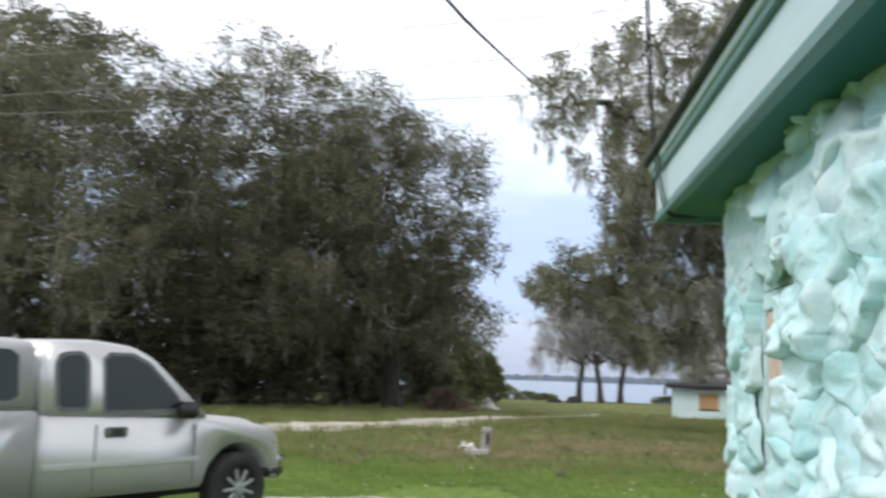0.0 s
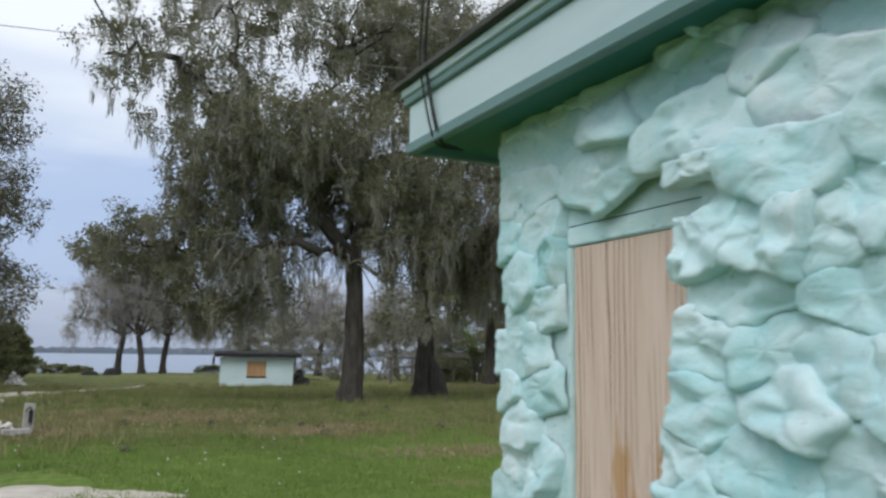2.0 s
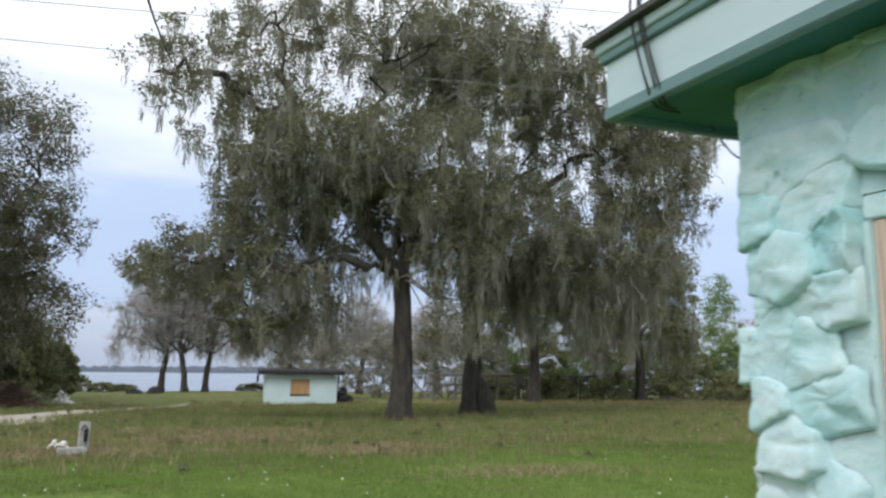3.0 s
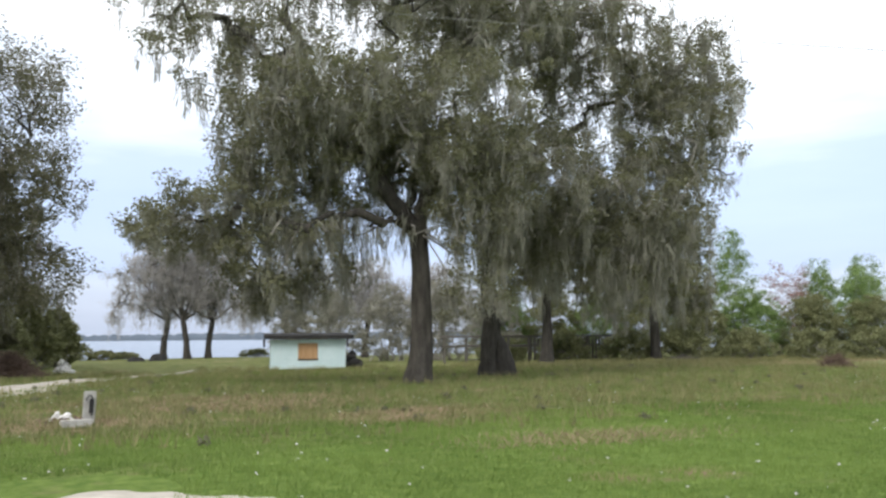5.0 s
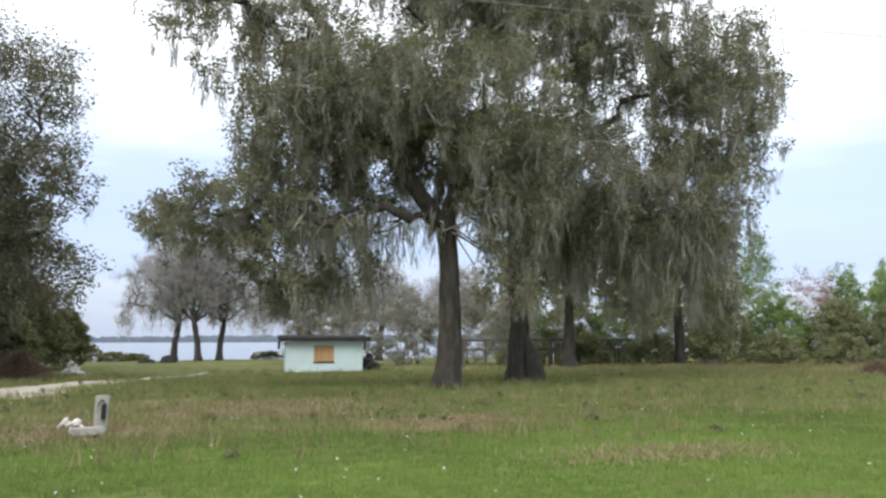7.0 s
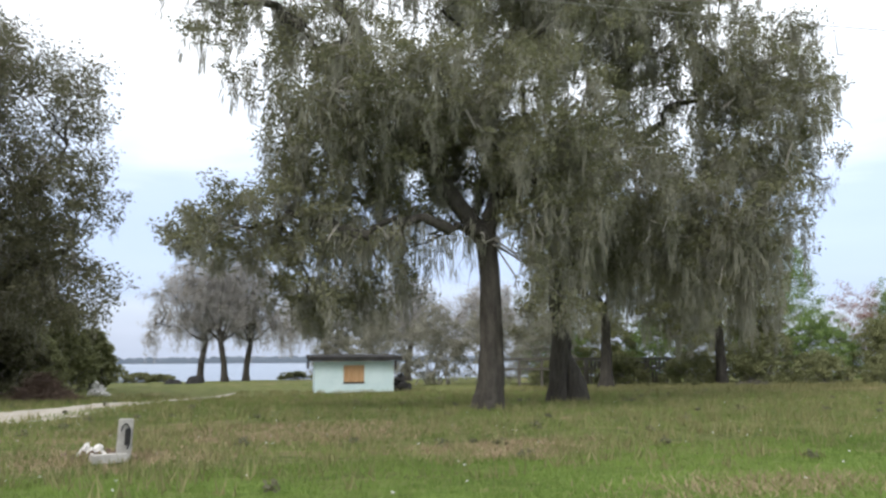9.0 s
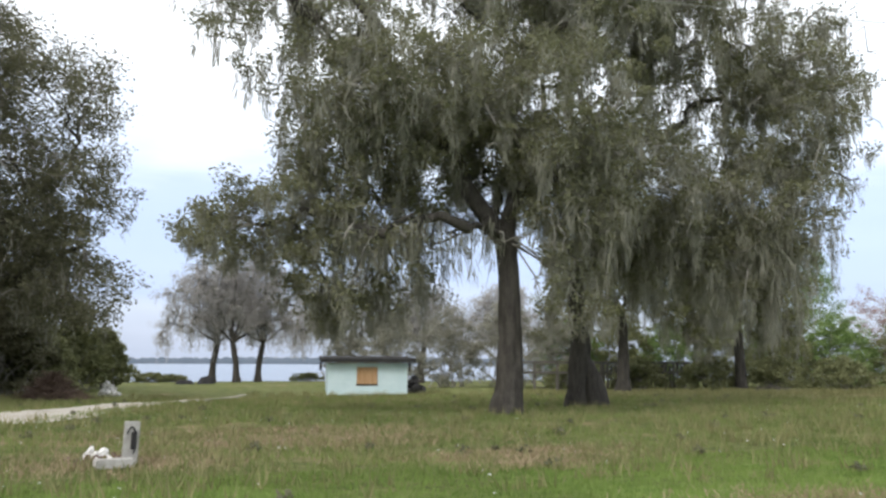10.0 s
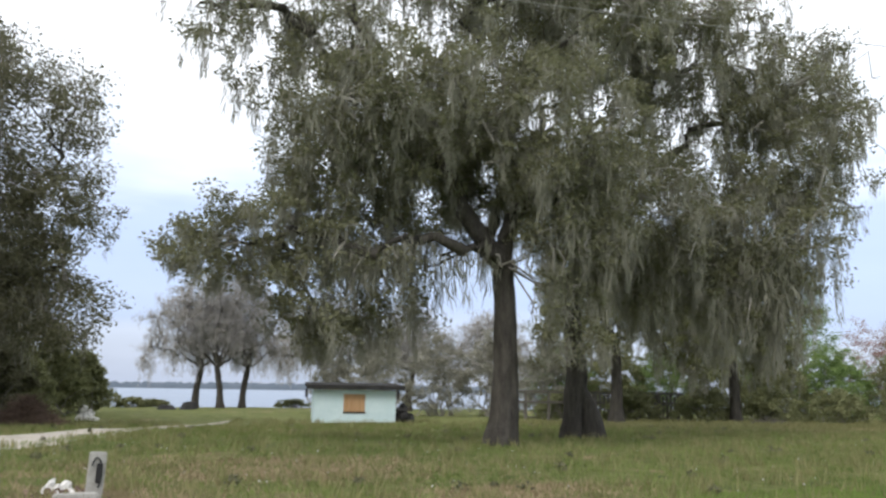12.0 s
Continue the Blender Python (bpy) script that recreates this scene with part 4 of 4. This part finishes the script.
# Old timber fence behind the oaks.
fence = tagged(new("timber_fence"), "grey weathered timber fence overgrown behind the oaks", "fence")
fence.location = (19.6, 50.5, 0.05)
for k in range(9):
    part("post", slab(k * 1.45 - 0.07, k * 1.45 + 0.07, -0.07, 0.07, -0.2, 1.42, 0.01), OLDWOOD, fence)
for z in (1.32, 0.75):
    part("rail", slab(-0.3, 11.9, -0.11, -0.071, z, z + 0.14, 0.008), OLDWOOD, fence)
for k in range(22):
    part("board", slab(5.9 + k * 0.27, 6.08 + k * 0.27, 0.071, 0.10, -0.1, 1.28 + 0.05 * math.sin(k * 2.1), 0.004), OLDWOOD, fence)


# ---- pickup truck ----
def profile(name, points, y0, y1, material, parent, label="", bevel=0.03, inset=None, segments=3):
    """A side outline in x and z, extruded across the truck with rounded edges; inset narrows the upper part."""
    bm = bmesh.new()
    a = [bm.verts.new((x, y0, z)) for x, z in points]
    b = [bm.verts.new((x, y1, z)) for x, z in points]
    bm.faces.new(a[::-1])
    bm.faces.new(b)
    n = len(points)
    for i in range(n):
        bm.faces.new((a[i], a[(i + 1) % n], b[(i + 1) % n], b[i]))
    bmesh.ops.recalc_face_normals(bm, faces=bm.faces)
    if bevel:
        bmesh.ops.bevel(bm, geom=bm.edges[:], offset=bevel, segments=segments, affect="EDGES")
    if inset:
        z0, z1, amount = inset
        for v in bm.verts:
            k = min(max((v.co.z - z0) / (z1 - z0), 0), 1)
            v.co.y *= 1 - amount * k
    return part(name, bm, material, parent, label, True)


def arch(cx, r, n=12):
    return [(cx + r * math.cos(a), 0.36 + r * math.sin(a)) for a in np.linspace(math.pi * 0.97, math.pi * 0.03, n)]


truck = tagged(new("pickup_truck"), "champagne-silver extended-cab pickup parked on the grass", "pickup truck")
TS = 1.093
HALF = 0.86
REAR = -2.06
front = [(REAR, 0.40), (REAR, 1.10), (-0.55, 1.05), (0.0, 0.99), (0.28, 0.95), (0.43, 0.89), (0.49, 0.78), (0.51, 0.58), (0.49, 0.42)] + arch(0.0, 0.44)[::-1] + [(-0.52, 0.40)]
profile("cab_body", front, -HALF, HALF, BODY, truck, "silver doors and fenders", 0.025, (0.75, 1.10, 0.02))
bed = [(-4.45, 0.50), (-4.45, 1.12), (REAR - 0.03, 1.12), (REAR - 0.03, 0.42), (-2.58, 0.42)] + arch(-3.08, 0.44)[::-1] + [(-3.65, 0.50)]
profile("bed_side", bed, -HALF, -HALF + 0.08, BODY, truck, "", 0.02)
profile("bed_side", bed, HALF - 0.08, HALF, BODY, truck, "", 0.02)
part("bed_floor", slab(-4.42, REAR - 0.04, -HALF + 0.085, HALF - 0.085, 0.62, 0.68), BODY, truck)
part("tailgate", slab(-4.51, -4.455, -HALF + 0.03, HALF - 0.03, 0.5, 1.12, 0.015), BODY, truck)
topper = [(-4.46, 1.125), (-4.40, 1.62), (-4.30, 1.68), (-2.25, 1.69), (REAR - 0.05, 1.64), (REAR - 0.05, 1.125)]
profile("bed_topper", topper, -HALF + 0.02, HALF - 0.02, BODY, truck, "silver topper over the bed", 0.03, (1.12, 1.70, 0.10))
cab = [(REAR, 1.06), (REAR + 0.01, 1.45), (REAR + 0.05, 1.65), (-1.90, 1.70), (-1.6, 1.71), (-1.22, 1.67), (-1.00, 1.57), (-0.64, 1.26), (-0.40, 1.03)]
profile("cab_roof", cab, -HALF + 0.005, HALF - 0.005, BODY, truck, "silver cab and pillars", 0.03, (1.04, 1.71, 0.13))
hood = [(-0.60, 0.99), (-0.42, 1.055), (0.10, 1.02), (0.38, 0.925), (0.45, 0.85), (0.2, 0.85)]
profile("hood", hood, -HALF + 0.13, HALF - 0.13, BODY, truck, "", 0.03)
for side in (-1, 1):
    def sideglass(name, pts, label=""):
        bm = bmesh.new()
        verts = []
        for x, z in pts:
            w = (HALF - 0.005) * (1 - 0.13 * min(max((z - 1.04) / 0.67, 0), 1)) + 0.006
            verts.append(bm.verts.new((x, side * w, z)))
        bm.faces.new(verts)
        made = bmesh.ops.extrude_face_region(bm, geom=bm.faces[:])
        for v in made["geom"]:
            if isinstance(v, bmesh.types.BMVert):
                v.co.y += side * 0.006
        return part(name, bm, GLASS, truck, label)
    for outline in ([(-1.52, 1.09), (-1.53, 1.12), (-1.52, 1.56), (-1.46, 1.61), (-1.22, 1.61), (-1.05, 1.53), (-0.80, 1.29), (-0.65, 1.09)], [(-1.96, 1.16), (-1.96, 1.50), (-1.93, 1.57), (-1.87, 1.60), (-1.73, 1.61), (-1.67, 1.58), (-1.64, 1.51), (-1.64, 1.16), (-1.68, 1.11), (-1.91, 1.11)]):
        trim = sideglass("window_trim", outline, "grey rubber window surround")
        trim.data.materials[0] = SEAL
        for v in trim.data.vertices:
            v.co.y -= side * 0.005
    sideglass("door_window", [(-1.50, 1.12), (-1.49, 1.54), (-1.44, 1.58), (-1.24, 1.58), (-1.08, 1.51), (-0.84, 1.29), (-0.70, 1.13)], "tinted door glass")
    sideglass("quarter_window", [(-1.92, 1.17), (-1.92, 1.49), (-1.90, 1.54), (-1.85, 1.565), (-1.74, 1.575), (-1.70, 1.55), (-1.68, 1.50), (-1.68, 1.17), (-1.71, 1.145), (-1.88, 1.145)], "dark rear quarter glass")
    sideglass("topper_window", [(-4.15, 1.20), (-4.12, 1.56), (-4.05, 1.60), (-2.32, 1.60), (-2.26, 1.55), (-2.26, 1.24), (-2.32, 1.20)], "dark topper side glass")
    part("mirror", slab(-0.80, -0.62, *sorted((side * (HALF - 0.01), side * (HALF + 0.13))), 1.04, 1.19, 0.03), TRIM, truck, "black door mirror", True)
    y0, y1 = sorted((side * HALF * 0.975, side * (HALF + 0.012)))
    part("handle_plate", slab(-1.50, -1.28, y0, y1, 0.895, 0.975, 0.012), SEAL, truck)
    part("handle_recess", slab(-1.44, -1.33, y0, y1 + 0.004 if side > 0 else y1, 0.905, 0.965, 0.004) if side > 0 else slab(-1.44, -1.33, y0 - 0.004, y1, 0.905, 0.965, 0.004), TRIM, truck, "black door handle")
    part("door_seam", slab(-1.578, -1.573, *sorted((side * HALF * 0.97, side * (HALF + 0.001))), 0.45, 1.0), TRIM, truck)
    part("door_seam", slab(-0.573, -0.568, *sorted((side * HALF * 0.97, side * (HALF + 0.001))), 0.45, 0.98), TRIM, truck)
    part("body_moulding", slab(REAR + 0.02, -0.50, y0, y1, 0.64, 0.69, 0.008), BODY, truck, "silver rub strip")
    part("headlight", slab(0.33, 0.495, *sorted((side * 0.55, side * (HALF - 0.03))), 0.70, 0.82, 0.02), LAMPS, truck, "clear and amber headlight")
    part("indicator", slab(0.40, 0.475, *sorted((side * (HALF - 0.04), side * (HALF + 0.004))), 0.70, 0.80, 0.01), LAMPS, truck)
part("front_bumper", slab(0.38, 0.59, -HALF, HALF, 0.42, 0.56, 0.04), TRIM, truck, "dark lower bumper", True)
part("bumper_chrome", slab(0.42, 0.61, -HALF + 0.01, HALF - 0.01, 0.565, 0.645, 0.03), CHROME, truck, "chrome bumper bar", True)
part("grille", slab(0.485, 0.525, -0.5, 0.5, 0.66, 0.80, 0.01), TRIM, truck)
part("rear_bumper", slab(-4.63, -4.515, -HALF, HALF, 0.42, 0.60, 0.03), CHROME, truck)
part("chassis", slab(-4.3, 0.45, -0.55, 0.55, 0.30, 0.44), DARK, truck)
for wx in (0.0, -3.08):
    for side in (-1, 1):
        cy = side * (HALF - 0.10)
        prof = [(-0.105, 0.20), (-0.11, 0.29), (-0.09, 0.335), (-0.05, 0.348), (0.05, 0.348), (0.09, 0.335), (0.11, 0.29), (0.105, 0.20)]
        n = 40
        vs, fs = [], []
        for i in range(n):
            a = 2 * math.pi * i / n
            for y, rr in prof:
                vs.append((wx + rr * math.cos(a), cy + y, 0.348 + rr * math.sin(a)))
        k = len(prof)
        for i in range(n):
            for j in range(k):
                fs.append((i * k + j, i * k + (j + 1) % k, ((i + 1) % n) * k + (j + 1) % k, ((i + 1) % n) * k + j))
        wheel = arrays("wheel", vs, fs, RUBBER, truck, "black tyre", True)
        bm = bmesh.new()
        m = Matrix.Translation((wx, cy + side * 0.055, 0.348)) @ Matrix.Rotation(radians(90), 4, "X")
        bmesh.ops.create_cone(bm, cap_ends=True, segments=32, radius1=0.205, radius2=0.205, depth=0.05, matrix=m)
        rim = part("rim", bm, DARK, wheel)
        bm = bmesh.new()
        for s in range(9):
            a = 2 * math.pi * s / 9 + 0.3
            mm = Matrix.Translation((wx, cy + side * 0.088, 0.348)) @ Matrix.Rotation(a, 4, "Y") @ Matrix.Translation((0.11, 0, 0)) @ Matrix.Diagonal((0.17, 0.02, 0.034, 1))
            bmesh.ops.create_cube(bm, size=1, matrix=mm)
        bmesh.ops.create_cone(bm, cap_ends=True, segments=20, radius1=0.06, radius2=0.05, depth=0.04, matrix=Matrix.Translation((wx, cy + side * 0.09, 0.348)) @ Matrix.Rotation(radians(90), 4, "X"))
        bmesh.ops.bevel(bm, geom=bm.edges[:], offset=0.006, segments=1, affect="EDGES")
        part("spokes", bm, ALLOY, wheel, "multi-spoke alloy wheel")
truck.matrix_world = Matrix.Translation((-2.98, 9.22, 0.0)) @ Matrix.Rotation(radians(90 - 32), 4, "Z") @ Matrix.Diagonal((TS, TS, TS, 1)) @ Matrix.Translation((0, HALF - 0.1, 0))


# ---- grass ----
def blades(name, count, x0, x1, y0, y1, h0, h1, w, material, seed, label, clump=0, keep=None):
    r = np.random.default_rng(seed)
    if clump:
        k = count // clump
        cx, cy = r.uniform(x0, x1, k), r.uniform(y0, y1, k)
        x = np.repeat(cx, clump) + r.normal(0, 0.09, k * clump)
        y = np.repeat(cy, clump) + r.normal(0, 0.09, k * clump)
    else:
        x, y = r.uniform(x0, x1, count), r.uniform(y0, y1, count)
    ok = ~((x > 0.3) & (y < 3.3)) & (np.hypot(x + 0.8, (y - 11.8) * 0.8) > 1.0)
    track = np.interp(y, [17.5, 21.5, 24.5, 29.3, 37.4, 42.5, 47.0], [-30, -14, -7, -3.5, -1.0, 1.2, 3.6])
    ok &= np.abs(x - track) > np.where(y < 17, 0, 1.0)
    x, y = x[ok], y[ok]
    n = len(x)
    a = r.uniform(0, 2 * np.pi, n)
    h = r.uniform(h0, h1, n)
    bend = r.uniform(0.1, 0.7, n) * h
    b = r.uniform(0, 2 * np.pi, n)
    z = rise(x, y) - 0.01
    dx, dy = np.cos(a) * w, np.sin(a) * w
    v = np.stack([np.stack([x - dx, y - dy, z], 1), np.stack([x + dx, y + dy, z], 1), np.stack([x + np.cos(b) * bend, y + np.sin(b) * bend, z + h], 1)], 1).reshape(-1, 3)
    return tagged(arrays(name, v, np.arange(n * 3).reshape(-1, 3), material), label, "grass", kind="stuff")


blades("grass", 180000, -9, 15, 6.5, 17.5, 0.03, 0.09, 0.008, GRASS, 301, "short green lawn grass", 8)
blades("grass", 150000, -14, 32, 16.5, 46, 0.05, 0.15, 0.012, GRASS_ROUGH, 302, "longer green lawn grass", 10)
blades("weeds", 45000, -12, 36, 15, 50, 0.08, 0.30, 0.014, WEED, 303, "straw-coloured weeds in the lawn", 14)
blades("weeds", 26000, 20, 60, 40, 50, 0.12, 0.32, 0.03, WEED, 304, "dry straw grass at the lawn's edge", 14)
for k, (cx, cy, sx, sy, amount) in enumerate(((-0.9, 19.4, 0.9, 0.7, 3500), (5.2, 18.7, 0.9, 0.5, 3600), (2.3, 22.2, 1.7, 0.8, 6000), (4.8, 17.4, 0.5, 0.3, 1500), (6.0, 13.4, 1.0, 0.45, 1600), (1.9, 24.3, 2.2, 0.5, 4000), (28.0, 37.0, 3.5, 1.5, 9000), (40.0, 41.0, 6.0, 2.2, 14000))):
    rr = np.random.default_rng(320 + k)
    x, y = rr.normal(cx, sx, amount), rr.normal(cy, sy, amount)
    h, a, w = rr.uniform(0.03, 0.12, amount), rr.uniform(0, 2 * np.pi, amount), 0.012
    z0 = rise(x, y) - 0.01
    lean = rr.normal(0, 0.08, (amount, 2))
    v = np.stack([np.stack([x - np.cos(a) * w, y - np.sin(a) * w, z0], 1), np.stack([x + np.cos(a) * w, y + np.sin(a) * w, z0], 1), np.stack([x + lean[:, 0], y + lean[:, 1], z0 + h], 1)], 1).reshape(-1, 3)
    tagged(arrays("dry_grass", v, np.arange(amount * 3).reshape(-1, 3), STRAW), "patch of dead straw-coloured grass in the lawn", "grass", kind="stuff")
r = np.random.default_rng(330)
n = 80
wx, wy = r.uniform(-4, 26, n), r.uniform(15, 44, n)
c = np.stack([wx, wy, rise(wx, wy) + 0.10], 1)
v, f = leaf_cards(r, c, r.uniform(0.06, 0.16, n), 30, 0.04)
tagged(arrays("broadleaf_weeds", v, f, LEAF_DARK), "dark broad-leaved weeds dotted over the lawn", "weeds", kind="stuff")
r = np.random.default_rng(306)
n = 260
px, py = r.uniform(-6, 24, n), 7 + 24 * r.random(n) ** 1.3
c = np.stack([px, py, rise(px, py) + 0.05], 1)
v, f = leaf_cards(r, c, np.full(n, 0.018), 4, 0.018)
tagged(arrays("clover_flowers", v, f, WHITE), "scattered small white flowers in the lawn", "flowers", kind="stuff")


# ---- stones of the house wall ----
def clip(poly, px, pz, nx, nz):
    """Keeps the side of a polygon that lies against the direction n from p."""
    out = []
    for i, (ax, az) in enumerate(poly):
        bx, bz = poly[(i + 1) % len(poly)]
        da, db = (ax - px) * nx + (az - pz) * nz, (bx - px) * nx + (bz - pz) * nz
        if da <= 0:
            out.append((ax, az))
        if (da < 0 < db) or (db < 0 < da):
            k = da / (da - db)
            out.append((ax + (bx - ax) * k, az + (bz - az) * k))
    return out


r = np.random.default_rng(77)
seeds = []
z = 0.03
while z < 2.32:
    rowh = r.choice((0.055, 0.08, 0.11, 0.15)) * r.uniform(0.85, 1.2)
    y = 0.75 + r.uniform(0, 0.1)
    while y < END_Y + 0.1:
        w = rowh * r.uniform(1.1, 2.8)
        seeds.append((y + w / 2, z + rowh / 2 + r.normal(0, 0.014)))
        y += w
    z += rowh
seeds = np.array(seeds)
for k, (sy, sz) in enumerate(seeds):
    edge = END_Y + 0.025 * math.sin(sz * 17) + r.uniform(-0.02, 0.02)
    poly = [(sy - 0.5, max(sz - 0.4, 0)), (min(sy + 0.5, edge), max(sz - 0.4, 0)), (min(sy + 0.5, edge), min(sz + 0.4, 2.29)), (sy - 0.5, min(sz + 0.4, 2.29))]
    for j in np.argsort(np.hypot((seeds[:, 0] - sy), (seeds[:, 1] - sz) * 1.5))[1:16]:
        ny, nz = seeds[j, 0] - sy, (seeds[j, 1] - sz) * 2.2
        poly = clip(poly, (sy + seeds[j, 0]) / 2, (sz + seeds[j, 1]) / 2, ny, nz)
        if len(poly) < 3:
            break
    if len(poly) < 3:
        continue
    if OPEN_Y0 + 0.03 < sy < OPEN_Y1 + 0.02 and OPEN_Z0 < sz < OPEN_Z1 + 0.02:
        continue
    if OPEN_Z0 < sz < OPEN_Z1:
        ragged = r.uniform(-0.03, 0.03)
        poly = clip(poly, OPEN_Y0 + ragged, 0, 1, 0) if sy < (OPEN_Y0 + OPEN_Y1) / 2 else clip(poly, OPEN_Y1 + 0.003, 0, -1, 0)
    if OPEN_Y0 - 0.05 < sy < OPEN_Y1 + 0.05:
        poly = clip(poly, 0, OPEN_Z1 + r.uniform(-0.012, 0.012), 0, -1) if sz > OPEN_Z1 - 0.05 else clip(poly, 0, OPEN_Z0, 0, 1) if sz < OPEN_Z0 + 0.05 else poly
    if len(poly) < 3:
        continue
    cy, cz = np.mean([p[0] for p in poly]), np.mean([p[1] for p in poly])
    ang = np.linspace(0, 2 * math.pi, 44, endpoint=False)
    reach = []
    for a in ang:
        best = 9.0
        for i, (ay, az) in enumerate(poly):
            by, bz = poly[(i + 1) % len(poly)]
            det = math.cos(a) * (bz - az) - math.sin(a) * (by - ay)
            if abs(det) > 1e-9:
                s = ((ay - cy) * (bz - az) - (az - cz) * (by - ay)) / det
                u = ((ay - cy) * math.sin(a) - (az - cz) * math.cos(a)) / det
                if s > 0 and -1e-6 <= u <= 1 + 1e-6:
                    best = min(best, s)
        reach.append(best if best < 9 else 0.05)
    face = WALL_X + 0.012 - 0.112 * min(max((2.25 - cy) / 0.42, 0), 1) * min(max((2.16 - cz) / 0.26, 0), 1)
    face -= 0.012
    proud = r.uniform(0.034, 0.052) if r.random() < 0.20 else r.uniform(0.006, 0.022)
    ty, tz = r.normal(0, 0.10), r.normal(-0.06, 0.12) - (0.14 if proud > 0.03 else 0)
    vs, fs = [], []
    rings = ((1.14, -0.5), (1.08, 0.30), (1.03, 0.80), (0.97, 0.96), (0.84, 1.0), (0.66, 1.02), (0.46, 1.03), (0.30, 1.03), (0.14, 1.03))
    turn = len(ang)
    for ring, drop in rings:
        for a, s in zip(ang, reach):
            edge_q = Vector((math.cos(a) * 1.6 + k * 7.3, math.sin(a) * 1.6, k))
            s = s * (1 + 0.14 * noise.noise(edge_q) + 0.09 * noise.noise(edge_q * 2.7))
            yy, zz = cy + math.cos(a) * s * ring, cz + math.sin(a) * s * ring
            h = min(max(proud + (yy - cy) * ty + (zz - cz) * tz, 0.006), 0.064) * drop
            q = Vector((yy * 6, zz * 12, k * 0.37))
            whole = Vector((yy * 3.4, zz * 4.6, 4.2))
            h += (0.026 * noise.noise(whole) + 0.020 * abs(noise.noise(whole * 2.3))) * (0.2 + 0.8 * max(drop, 0))
            chips = noise.voronoi(q * 1.5)[0]
            rough = 1.5 * (chips[1] - chips[0] - 0.25) + 0.8 * noise.noise(q * 1.2) + 0.75 * abs(noise.noise(q * 2.6)) + 0.45 * noise.noise(q * 5.5) + 0.25 * noise.noise(q * 12)
            h += 0.0125 * rough * (0.35 + 0.65 * max(drop, 0))
            h *= 1 - 0.55 * min(max((yy - 2.35) / 0.3, 0), 1)
            vs.append((face - h, yy + 0.006 * noise.noise(q * 3), zz + 0.007 * noise.noise(q * 2)))
    vs.append((face - sum(face - v[0] for v in vs[-turn:]) / turn, cy, cz))
    for ring in range(len(rings) - 1):
        for i in range(turn):
            fs.append((ring * turn + i, ring * turn + (i + 1) % turn, (ring + 1) * turn + (i + 1) % turn, (ring + 1) * turn + i))
    last, inner = len(vs) - 1, (len(rings) - 1) * turn
    me = bpy.data.meshes.new("stone")
    me.from_pydata(vs, [], fs + [(inner + i, inner + (i + 1) % turn, last) for i in range(turn)])
    me.polygons.foreach_set("use_smooth", np.ones(len(me.polygons), bool))
    me.materials.append(PAINT)
    linked("stone", me, front_wall)
